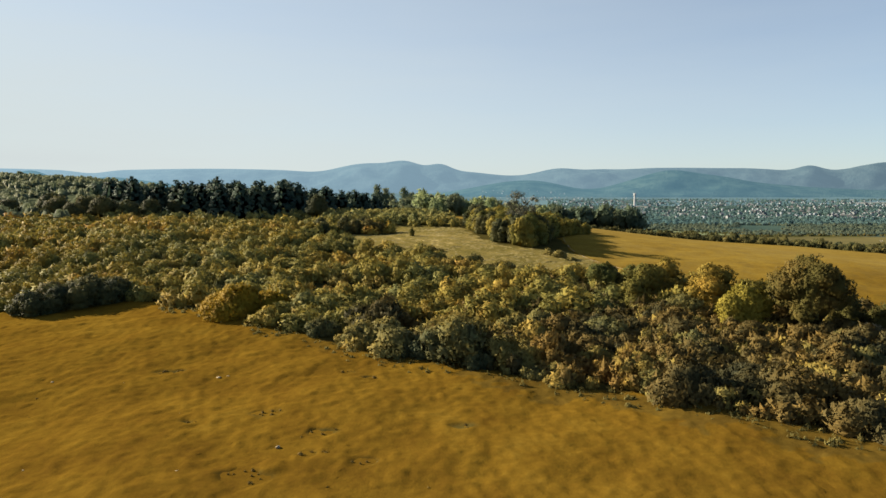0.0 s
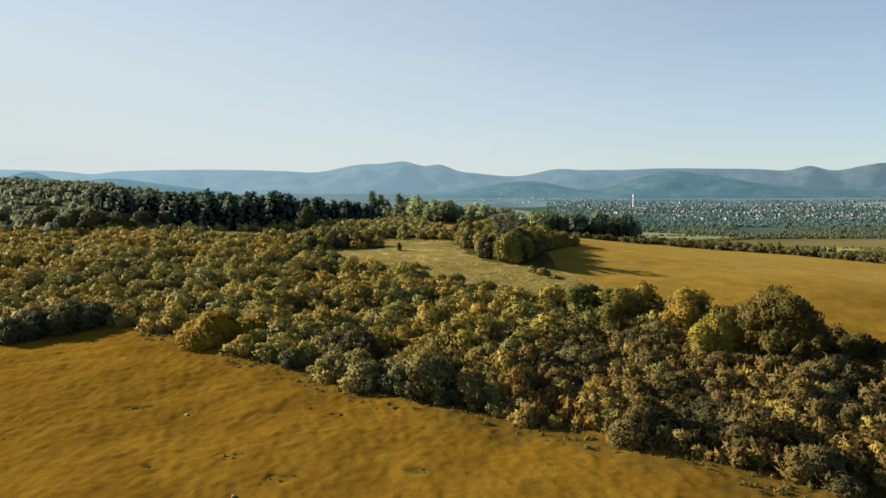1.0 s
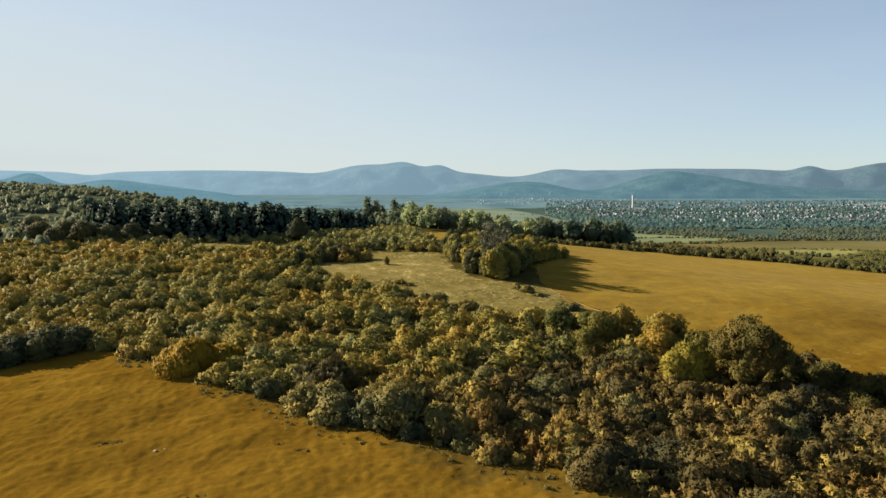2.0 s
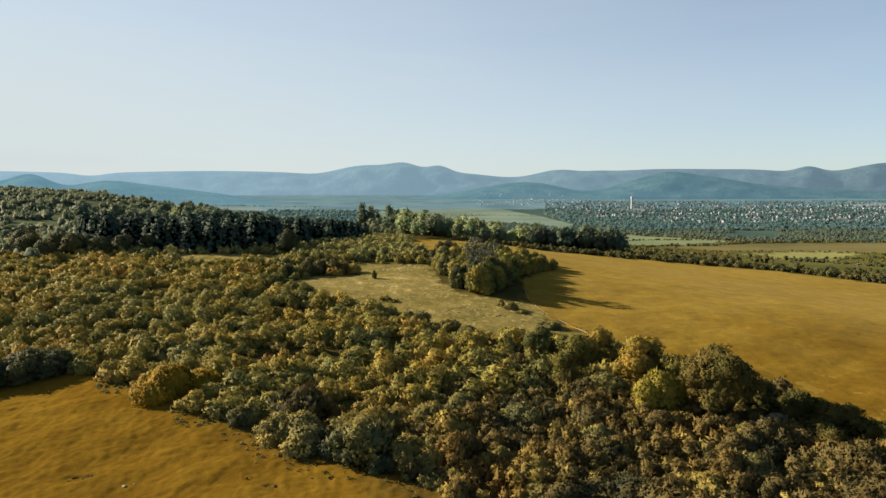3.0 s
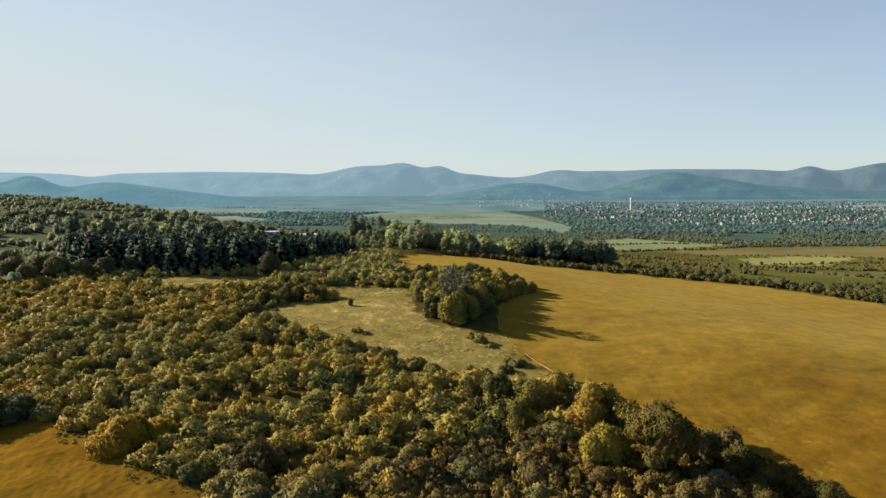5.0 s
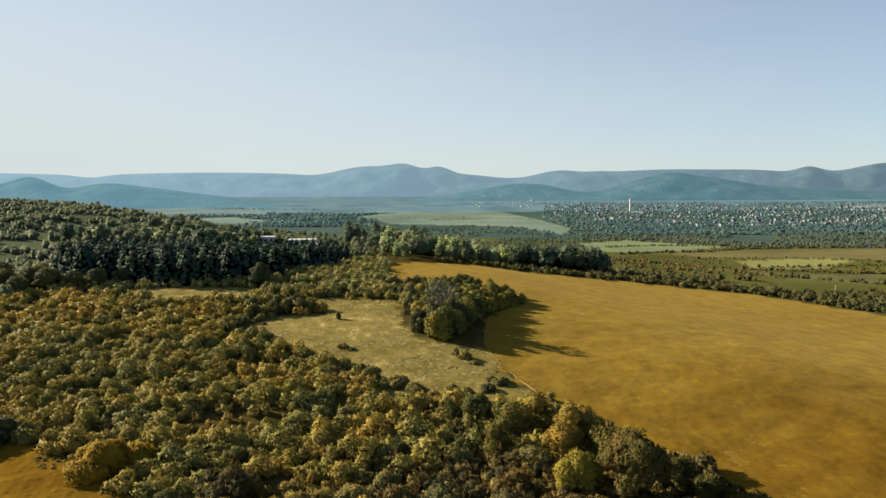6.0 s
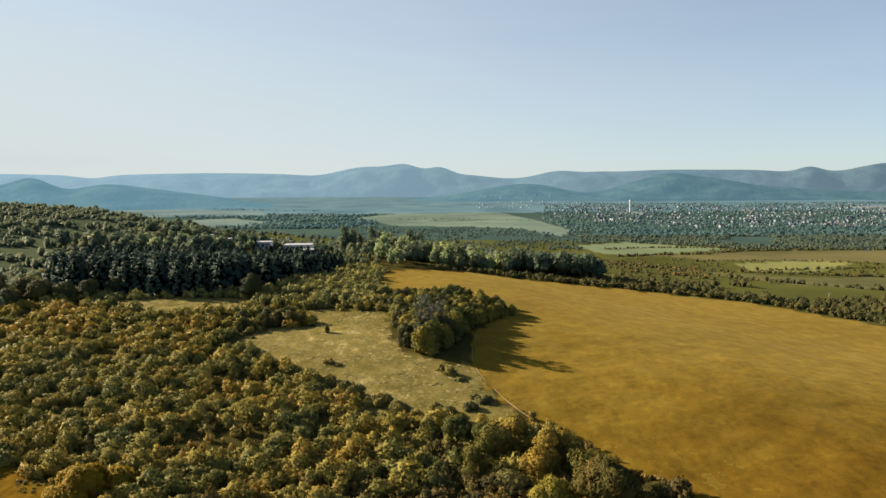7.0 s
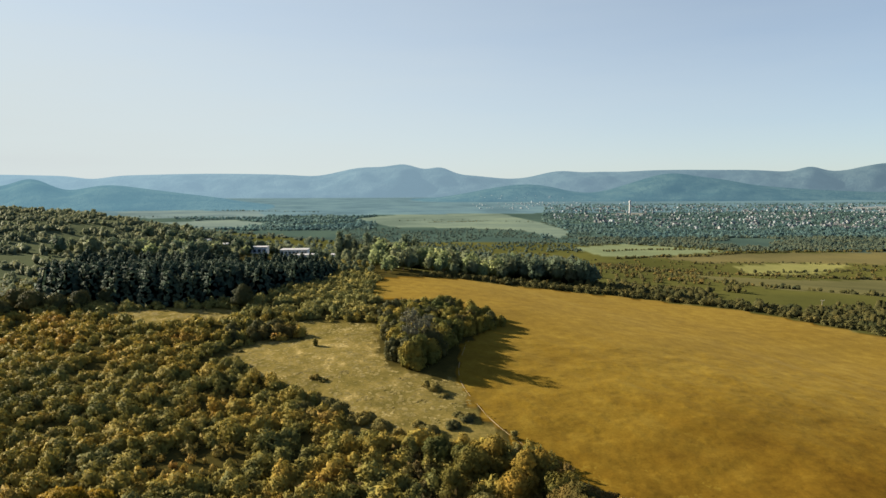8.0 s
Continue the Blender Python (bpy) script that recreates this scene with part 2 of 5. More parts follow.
def ground_material():
    """Grassland by kind of ground: the weights come from the sheet's own layout."""
    m, nodes, links, bsdf = material("grassland")
    geo = nodes.new("ShaderNodeNewGeometry").outputs["Position"]
    kind = nodes.new("ShaderNodeAttribute")
    kind.attribute_name = "cover"
    tint = nodes.new("ShaderNodeAttribute")
    tint.attribute_name = "crop_haze"
    split = nodes.new("ShaderNodeSeparateColor")
    links.new(kind.outputs["Color"], split.inputs[0])
    fine = noise_tex(nodes, links, 2.2, 6.0, geo, 0.65)
    mid = noise_tex(nodes, links, 0.22, 5.0, geo, 0.6)
    broad = noise_tex(nodes, links, 0.035, 3.0, geo)
    stretch = nodes.new("ShaderNodeMapping")
    stretch.inputs["Scale"].default_value = (0.42, 0.24, 0.3)
    stretch.inputs["Rotation"].default_value = (0, 0, 0.25)
    links.new(geo, stretch.inputs["Vector"])
    streak = noise_tex(nodes, links, 1.0, 4.0, stretch.outputs[0])
    f = math_node(nodes, links, "ADD", math_node(nodes, links, "MULTIPLY", fine, 0.26), math_node(nodes, links, "MULTIPLY", mid, 0.30))
    f = math_node(nodes, links, "ADD", f, math_node(nodes, links, "MULTIPLY", streak, 0.22))
    f = math_node(nodes, links, "ADD", f, math_node(nodes, links, "MULTIPLY", broad, 0.22))
    gold = ramp(nodes, links, f, [(0.40, (0.098, 0.061, 0.0065)), (0.45, (0.118, 0.0745, 0.008)), (0.53, (0.146, 0.095, 0.0112)), (0.60, (0.178, 0.121, 0.0165))])
    tawny = ramp(nodes, links, f, [(0.38, (0.0802, 0.044, 0.00636)), (0.45, (0.1, 0.0561, 0.00711)), (0.54, (0.122, 0.0711, 0.0086)), (0.62, (0.15, 0.0905, 0.012))])
    pale = ramp(nodes, links, f, [(0.38, (0.0718, 0.063, 0.0185)), (0.45, (0.111, 0.0919, 0.0259)), (0.53, (0.168, 0.132, 0.0403)), (0.6, (0.355, 0.278, 0.115))])
    litter = ramp(nodes, links, f, [(0.35, (0.0207, 0.0194, 0.00776)), (0.5, (0.0466, 0.0399, 0.0121)), (0.68, (0.0906, 0.069, 0.0172))])
    twice = math_node(nodes, links, "MULTIPLY", split.outputs[0], 2.0)
    first = math_node(nodes, links, "MINIMUM", twice, 1.0)
    second = math_node(nodes, links, "MAXIMUM", math_node(nodes, links, "SUBTRACT", twice, 1.0), 0.0)
    col = mix_color(nodes, links, first, litter, tawny)
    col = mix_color(nodes, links, second, col, gold)
    col = mix_color(nodes, links, split.outputs[1], col, pale)
    crop_haze = mix_color(nodes, links, 0.5, tint.outputs["Color"], mix_color(nodes, links, math_node(nodes, links, "MULTIPLY", f, 1.9), (0.0, 0.0, 0.0), tint.outputs["Color"]))
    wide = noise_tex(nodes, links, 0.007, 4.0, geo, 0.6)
    crop_haze = mix_color(nodes, links, 0.8, crop_haze, ramp(nodes, links, wide, [(0.36, (0.72, 0.75, 0.76)), (0.5, (1.0, 1.0, 1.0)), (0.64, (1.25, 1.2, 1.1))]), "MULTIPLY")
    col = mix_color(nodes, links, split.outputs[2], col, crop_haze)
    links.new(col, bsdf.inputs["Base Color"])
    bsdf.inputs["Roughness"].default_value = 0.95
    bsdf.inputs["Specular IOR Level"].default_value = 0.0
    links.new(math_node(nodes, links, "MULTIPLY", second, 0.05), bsdf.inputs["Sheen Weight"])
    bsdf.inputs["Sheen Roughness"].default_value = 0.4
    bsdf.inputs["Sheen Tint"].default_value = (1.0, 0.78, 0.35, 1)
    bump = nodes.new("ShaderNodeBump")
    bump.inputs["Strength"].default_value = 0.55
    bump.inputs["Distance"].default_value = 0.25
    links.new(f, bump.inputs["Height"])
    links.new(bump.outputs["Normal"], bsdf.inputs["Normal"])
    return m


def hill_material(name, low, high, haze_glow, strength):
    """Wooded hills far off, a plain backdrop: kilometres of haze put into blue colour and emission."""
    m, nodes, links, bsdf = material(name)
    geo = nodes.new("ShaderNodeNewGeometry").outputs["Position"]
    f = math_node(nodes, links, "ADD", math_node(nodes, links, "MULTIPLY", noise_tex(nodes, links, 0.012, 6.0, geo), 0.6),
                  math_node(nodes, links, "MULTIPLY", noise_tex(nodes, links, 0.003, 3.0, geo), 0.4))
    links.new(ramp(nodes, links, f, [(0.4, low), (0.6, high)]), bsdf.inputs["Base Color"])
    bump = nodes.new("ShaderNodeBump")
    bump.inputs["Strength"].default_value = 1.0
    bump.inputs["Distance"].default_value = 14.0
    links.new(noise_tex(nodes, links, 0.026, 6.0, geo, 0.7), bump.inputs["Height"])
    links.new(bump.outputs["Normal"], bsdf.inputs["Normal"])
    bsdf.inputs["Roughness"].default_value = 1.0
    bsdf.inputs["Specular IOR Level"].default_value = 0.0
    bsdf.inputs["Emission Color"].default_value = (*haze_glow, 1)
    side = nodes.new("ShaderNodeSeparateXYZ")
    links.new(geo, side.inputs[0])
    # The painted haze glows more towards the sun, to the west.
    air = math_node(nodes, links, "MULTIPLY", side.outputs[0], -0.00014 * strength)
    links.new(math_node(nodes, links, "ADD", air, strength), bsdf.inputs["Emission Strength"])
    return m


# ---- mesh helpers ----


def mesh_of(name, verts, faces, mat, smooth=False, normals=None):
    """A mesh of quads or triangles; normals, where given, round the shading of a leafy mass."""
    if not isinstance(mat, bpy.types.Material):
        normals, mat = mat, smooth
    me = bpy.data.meshes.new(name)
    verts = np.asarray(verts, np.float32)
    faces = np.asarray(faces, np.int32)
    n = faces.shape[1]
    me.vertices.add(len(verts))
    me.vertices.foreach_set("co", verts.ravel())
    me.loops.add(faces.size)
    me.loops.foreach_set("vertex_index", faces.ravel())
    me.polygons.add(len(faces))
    me.polygons.foreach_set("loop_start", np.arange(0, faces.size, n, dtype=np.int32))
    if smooth is True or normals is not None:
        me.polygons.foreach_set("use_smooth", np.ones(len(faces), bool))
    me.update(calc_edges=True)
    me.materials.append(mat)
    if normals is not None:
        me.normals_split_custom_set_from_vertices(np.asarray(normals, np.float32))
    return me


def join_quads(chunks):
    vs, fs, ns, n = [], [], [], 0
    for v, f, *rest in chunks:
        vs.append(v)
        fs.append(f + n)
        ns.append(rest[0] if rest else np.zeros_like(v))
        n += len(v)
    return np.concatenate(vs), np.concatenate(fs), np.concatenate(ns)


def part(name, me, parent, label=""):
    ob = new(name, me)
    ob.parent = parent
    if label:
        tagged(ob, label)
    return ob


def thing(name, label, category, group="", kind=""):
    ob = new(name)
    ob.empty_display_size = 0.5
    return tagged(ob, label, category, group, kind)


# ---- foliage ----


def unit(rng, n):
    v = rng.normal(size=(n, 3))
    return v / np.linalg.norm(v, axis=1, keepdims=True)


def lumps(rng, d, freq):
    """Smooth uneven noise of about -1 to 1 over directions."""
    k = rng.normal(size=(5, 3)) * freq
    return np.sin(d @ k.T + rng.uniform(0, 6.28, 5)).sum(1) / 2.6


def sprays(rng, p, soft, leaf, droop=0.0):
    """One small pointed leaf spray at each place, shaded by the mass that it belongs to."""
    n = len(p)
    m = soft + 0.55 * unit(rng, n)
    m /= np.linalg.norm(m, axis=1, keepdims=True)
    way = unit(rng, n) + 0.5 * soft + (0, 0, 0.5 - droop)
    a = way - m * (way * m).sum(1, keepdims=True)
    a /= np.linalg.norm(a, axis=1, keepdims=True) + 1e-6
    b = np.cross(m, a)
    size = leaf * rng.uniform(0.55, 1.4, n)[:, None]
    shoot = rng.uniform(0, 1, n) < (0.07 if leaf < 0.2 else 0.0)
    size[shoot] *= 1.7
    a[shoot] = 0.35 * a[shoot] + (0, 0, 0.65)
    tip = p + a * size * 1.2 + m * size * 0.25
    tri = np.stack([p - b * size * 0.5 - a * size * 0.4, p + b * size * 0.5 - a * size * 0.4, tip], 1)
    face = np.cross(tri[:, 1] - tri[:, 0], tri[:, 2] - tri[:, 0])
    turned = (face * soft).sum(1) < 0
    tri[turned] = tri[turned][:, [1, 0, 2]]
    s = soft + 0.35 * m
    s /= np.linalg.norm(s, axis=1, keepdims=True)
    return tri.reshape(-1, 3), np.arange(3 * n).reshape(-1, 3), np.repeat(s, 3, 0)


OCTA = np.array([(1, 0, 0), (0, 1, 0), (-1, 0, 0), (0, -1, 0), (0, 0, 1), (0, 0, -1)], float)
OCTA_FACES = np.array([(0, 1, 4), (1, 2, 4), (2, 3, 4), (3, 0, 4), (1, 0, 5), (2, 1, 5), (3, 2, 5), (0, 3, 5)])


def tufted(rng, centers, out, radii, per, leaf, round_out=0.74, flat=1.0, droop=0.0):
    """Twiggy clumps, each a small solid knot under a burst of leaf sprays; out is the way that the whole plant faces there."""
    n = len(centers)
    turn = unit(rng, n)
    turn2 = np.cross(turn, unit(rng, n))
    turn2 /= np.linalg.norm(turn2, axis=1, keepdims=True)
    basis = np.stack([turn, turn2, np.cross(turn, turn2)], 1)
    knot = np.einsum("ij,njk->nik", OCTA, basis) * rng.uniform(0.75, 1.15, (n, 6, 1))
    pos = centers[:, None] + knot * radii[:, None, None] * 0.8 * np.array((1, 1, flat))
    nor = knot * (1 - round_out) + out[:, None] * round_out * 1.4
    nor /= np.linalg.norm(nor, axis=2, keepdims=True)
    faces = (OCTA_FACES[None] + np.arange(n)[:, None, None] * 6).reshape(-1, 3)
    which = np.repeat(np.arange(n), per)
    e = unit(rng, n * per) + 0.45 * out[which]
    e /= np.linalg.norm(e, axis=1, keepdims=True)
    p = centers[which] + e * (radii[which] * rng.uniform(0.65, 1.3, n * per))[:, None] * np.array((1, 1, flat))
    soft = e * (1 - round_out) + out[which] * round_out * 1.2
    soft /= np.linalg.norm(soft, axis=1, keepdims=True)
    return [(pos.reshape(-1, 3), faces, nor.reshape(-1, 3)), sprays(rng, p, soft, leaf, droop)]


def foliage(rng, humps, clump, leaf, cover=1.2, ground=True, core=(10, 5)):
    """Leafy mass over merged humps of (x, y, z, half-width, half-height): a solid inside, and leaf sprays all over a skin that swells from clump to clump."""
    humps = np.asarray(humps, float)
    c, w, h = humps[:, :3], humps[:, 3], humps[:, 4]
    half = np.stack([w, w, h], -1)
    area = 2 * np.pi * w * (w + h)
    n = int(area.sum() * cover / (0.8 * leaf * leaf))
    pick = rng.choice(len(w), n, p=area / area.sum())
    d = unit(rng, n)
    d[:, 2] = np.where(d[:, 2] < -0.3, -d[:, 2], d[:, 2])
    swell = 0.95 + 0.2 * lumps(rng, d + c[pick] * 0.4, 2.4) + 0.08 * lumps(rng, d + c[pick], 6.0)
    p = c[pick] + d * half[pick] * swell[:, None]
    free = np.ones(n, bool)
    for k in range(len(w)):
        free &= ((((p - c[k]) / half[k]) ** 2).sum(1) > 0.8) | (pick == k)
    if ground:
        free &= p[:, 2] > -0.1
    p, d, pick = p[free], d[free], pick[free]
    out = d / half[pick]
    out /= np.linalg.norm(out, axis=1, keepdims=True)
    seat = rng.choice(len(p), max(3, min(len(p) // 2, int(area.sum() * 0.75 / (clump * clump * 2.2)))), replace=False)
    near = np.argmin(((p[:, None] - p[None, seat]) ** 2).sum(2), 1)
    off = (p - p[seat][near]) / clump
    reach = np.clip(1 - (off ** 2).sum(1), -0.6, 1)
    lift = rng.normal(0.0, 0.35, len(seat))[near]
    p = p + out * (clump * (0.45 * reach + lift + rng.uniform(-0.35, 0.5, len(p))))[:, None]
    soft = out + 0.55 * off
    soft /= np.linalg.norm(soft, axis=1, keepdims=True)
    inside_mass = [ball(rng, ck, wk * 0.8, *core, hk / wk) for ck, wk, hk in zip(c, w, h)]
    return join_quads(inside_mass + [sprays(rng, p, soft, leaf)])


def leaves(rng, centers, radii, n, size, shell=(0.7, 1.22), flat=1.0):
    """n small pointed leaf sprays on the skins of the given lobes, as triangles."""
    w = np.asarray(radii) ** 2
    pick = rng.choice(len(radii), n, p=w / w.sum())
    d = unit(rng, n)
    d[:, 2] = np.where(d[:, 2] < -0.35, -d[:, 2], d[:, 2])
    r = np.asarray(radii)[pick] * rng.uniform(*shell, n)
    p = np.asarray(centers)[pick] + d * r[:, None] * np.array((1, 1, flat))
    normal = d + 0.6 * unit(rng, n) + (0, 0, 0.2)
    normal /= np.linalg.norm(normal, axis=1, keepdims=True)
    a = np.cross(normal, unit(rng, n))
    a /= np.linalg.norm(a, axis=1, keepdims=True) + 1e-6
    b = np.cross(normal, a)
    s = size * rng.uniform(0.55, 1.35, n)[:, None]
    bend = normal * s * 0.22
    tri = np.stack([p + b * s * 0.62 - a * s * 0.5, p - b * s * 0.62 - a * s * 0.5, p + a * s * 1.25 + bend], 1).reshape(-1, 3)
    soft = 0.75 * d + 0.45 * normal
    soft /= np.linalg.norm(soft, axis=1, keepdims=True)
    return tri, np.arange(3 * n).reshape(-1, 3), np.repeat(soft, 3, 0)


def ball(rng, center, r, seg=6, rings=3, flat=1.0):
    """A lumpy core inside a lobe, as triangles."""
    u = np.arange(seg) * 2 * np.pi / seg
    v = np.linspace(-0.92, 0.92, rings + 1)
    rr = np.sqrt(1 - v * v)
    k = rng.uniform(0.85, 1.1, (rings + 1, seg, 1))
    p = np.stack([np.outer(rr, np.cos(u)), np.outer(rr, np.sin(u)), np.outer(v, np.ones(seg)) * flat], -1) * k * r + center
    i = np.arange(rings)[:, None] * seg
    j = np.arange(seg)[None]
    jn = (j + 1) % seg
    f = np.stack([i + j, i + jn, i + seg + jn, i + seg + j], -1).reshape(-1, 4)
    cap = np.array([[rings * seg, rings * seg + seg // 3, rings * seg + 2 * seg // 3, rings * seg + seg - 1]])
    p = p.reshape(-1, 3)
    out = p - center
    f = np.concatenate([f, cap])
    f = np.concatenate([f[:, :3], f[:, [0, 2, 3]]])
    return p, f, out / np.linalg.norm(out, axis=1, keepdims=True)


def limb(p0, p1, r0, r1, seg=5):
    p0, p1 = np.array(p0, float), np.array(p1, float)
    d = (p1 - p0) / np.linalg.norm(p1 - p0)
    a = np.cross(d, (0.3, 0.9, 0.2))
    a /= np.linalg.norm(a)
    b = np.cross(d, a)
    u = np.arange(seg) * 2 * np.pi / seg
    ring = np.outer(np.cos(u), a) + np.outer(np.sin(u), b)
    v = np.concatenate([p0 + ring * r0, p1 + ring * r1])
    j = np.arange(seg)
    return v, np.stack([j, (j + 1) % seg, seg + (j + 1) % seg, seg + j], -1)


def bush_humps(rng, wide, tall):
    """A few merged domes that reach the ground, wide and tall in metres."""
    out = []

    def dome(x, y, w, top):
        h = min(0.78 * top, 1.15 * w)
        out.append((x, y, top - h, w, h))
        if top - 2 * h > -0.2:
            out.append((x * 0.9, y * 0.9, (top - h) * 0.42, w * 1.0, (top - h) * 0.62))

    dome(0.0, 0.0, 0.55 * wide, tall)
    count = rng.integers(3, 6)
    a0 = rng.uniform(0, 6.28)
    for k in range(count):
        a = a0 + k * 6.28 / count + rng.uniform(-0.5, 0.5)
        far = rng.uniform(0.42, 0.85) * wide
        dome(np.cos(a) * far, np.sin(a) * far, rng.uniform(0.3, 0.55) * wide, rng.uniform(0.45, 0.95) * tall)
    return out


def bush_meshes(rng, wide, tall, mat, clump=0.3, leaf=0.15, name="shrub"):
    humps = bush_humps(rng, wide, tall)
    crown = foliage(rng, humps, clump, leaf)
    stems = join_quads([limb((0, 0, -0.3), (0, 0, tall * 0.3), 0.09, 0.06, 5)] + [limb((0, 0, tall * 0.15), h[:3], 0.05, 0.02, 3) for h in humps[1:5]])
    return mesh_of(name + "_crown", *crown, mat), mesh_of(name + "_stem", *stems, BARK)


def plant(name, meshes, at, turn, scale, label, category, group, parts=("crown", "stem")):
    ob = thing(name, label, category, group)
    ob.matrix_basis = Matrix.LocRotScale(at, Euler((0, 0, turn)), (scale, scale, scale) if isinstance(scale, float) else scale)
    for p, me in zip(parts, meshes):
        part(p, me, ob)
    return ob


def tree_meshes(rng, tall, wide, mat, clear=0.25, clump=0.4, leaf=0.2, name="tree"):
    """A broad tree: tapered trunk with limbs, and a rounded uneven crown of leafy clumps."""
    low = clear * tall
    humps = [(0, 0, low + (tall - low) * 0.5, wide * 0.72, (tall - low) * 0.48)]
    for k in range(rng.integers(5, 9)):
        a = rng.uniform(0, 6.28)
        up = rng.uniform(0.22, 0.78)
        reach = wide * 0.62 * np.sin(np.pi * (0.15 + 0.75 * up)) ** 0.7
        w = wide * rng.uniform(0.3, 0.46)
        humps.append((np.cos(a) * reach, np.sin(a) * reach, low + up * (tall - low), w, w * rng.uniform(0.75, 1.05)))
    crown = foliage(rng, humps, clump, leaf, 1.1, clear < 0.1, (6, 3) if clump > 0.8 else (10, 5))
    wood = [limb((0, 0, -0.4), (0.1, 0, tall * 0.5), tall * 0.024, tall * 0.012, 7)]
    wood += [limb((0.05, 0, tall * rng.uniform(0.15, 0.4)), h[:3], tall * 0.01, tall * 0.004, 4) for h in humps[1:]]
    return mesh_of(name + "_crown", *crown, mat), mesh_of(name + "_trunk", *join_quads(wood), BARK)


def pine_meshes(rng, tall, wide, name="pine"):
    """A dark conifer: tiers of drooping boughs narrowing to a ragged leader."""
    c, out, r = [], [], []
    for k in np.linspace(0.08, 0.9, 9 if tall > 5 else 6):
        reach = wide * (1 - k) ** 0.75 * rng.uniform(0.85, 1.1)
        boughs = int(3 + 5 * (1 - k))
        for a in np.arange(boughs) * 2 * np.pi / boughs + rng.uniform(0, 6):
            q = reach * rng.uniform(0.6, 1.05)
            c.append((np.cos(a) * q, np.sin(a) * q, tall * (k + rng.uniform(-0.035, 0.035))))
            out.append((np.cos(a), np.sin(a), 0.45))
            r.append(wide * (0.12 + 0.14 * (1 - k)) * rng.uniform(0.8, 1.25))
    c.append((0, 0, tall * 0.95))
    out.append((0, 0, 1.0))
    r.append(wide * 0.09)
    c, out, r = np.array(c), np.array(out), np.array(r)
    out /= np.linalg.norm(out, axis=1, keepdims=True)
    heart, f = limb((0, 0, tall * 0.02), (0, 0, tall * 0.9), wide * 0.72, wide * 0.08, 9)
    core = (heart, np.concatenate([f[:, :3], f[:, [0, 2, 3]]])[:, ::-1], np.c_[heart[:, :2] * 3, np.full(len(heart), 0.4)])
    crown = join_quads([core] + tufted(rng, c, out, r, 7 if tall > 5 else 6, 0.1 * wide, 0.75, 0.8, 0.9))
    return mesh_of(name + "_crown", *crown, NEEDLES), mesh_of(name + "_trunk", *limb((0, 0, -0.4), (0, 0, tall), tall * 0.016, 0.03, 6), BARK)


def poplar_meshes(rng, tall, wide, mat, name="poplar"):
    k = np.linspace(0.1, 0.95, 15)
    prof = np.sin(np.pi * k ** 0.8) ** 0.7 * wide
    c = np.stack([rng.uniform(-.25, .25, 15) * wide, rng.uniform(-.25, .25, 15) * wide, k * tall], -1)
    r = np.maximum(prof * rng.uniform(0.7, 0.95, 15), 0.35)
    crown = foliage(rng, np.c_[c, r, r * 1.5], 0.6, 0.5, 0.7, False, (6, 3))
    return mesh_of(name + "_crown", *crown, mat), mesh_of(name + "_trunk", *limb((0, 0, -0.4), (0, 0, tall * 0.8), 0.3, 0.08, 6), BARK)


def scatter(rng, x0, x1, y0, y1, step, keep):
    """Jittered points over a stretch of the plan, where keep(x, y) holds."""
    gx, gy = np.meshgrid(np.arange(x0, x1, step), np.arange(y0, y1, step))
    x = gx.ravel() + rng.uniform(-0.5, 0.5, gx.size) * step
    y = gy.ravel() + rng.uniform(-0.5, 0.5, gx.size) * step
    ok = keep(x, y)
    return x[ok], y[ok]


def stamped(rng, sets, xs, ys, zs, scales):
    """One joined mesh's vertices and faces from copies of the given (verts, faces) set at many places."""
    out = []
    for x, y, z, s in zip(xs, ys, zs, scales):
        v, f, w = sets[rng.integers(len(sets))]
        a = rng.uniform(0, 6.28)
        ca, sa = np.cos(a), np.sin(a)
        k = s * rng.uniform(0.85, 1.2)
        sx, sy = s * rng.uniform(0.8, 1.3), s * rng.uniform(0.8, 1.3)
        p = np.stack([(v[:, 0] * ca - v[:, 1] * sa) * sx, (v[:, 0] * sa + v[:, 1] * ca) * sy, v[:, 2] * k], -1)
        out.append((p + (x, y, z), f, np.stack([w[:, 0] * ca - w[:, 1] * sa, w[:, 0] * sa + w[:, 1] * ca, w[:, 2]], -1)))
    return join_quads(out)


# ---- ground ----


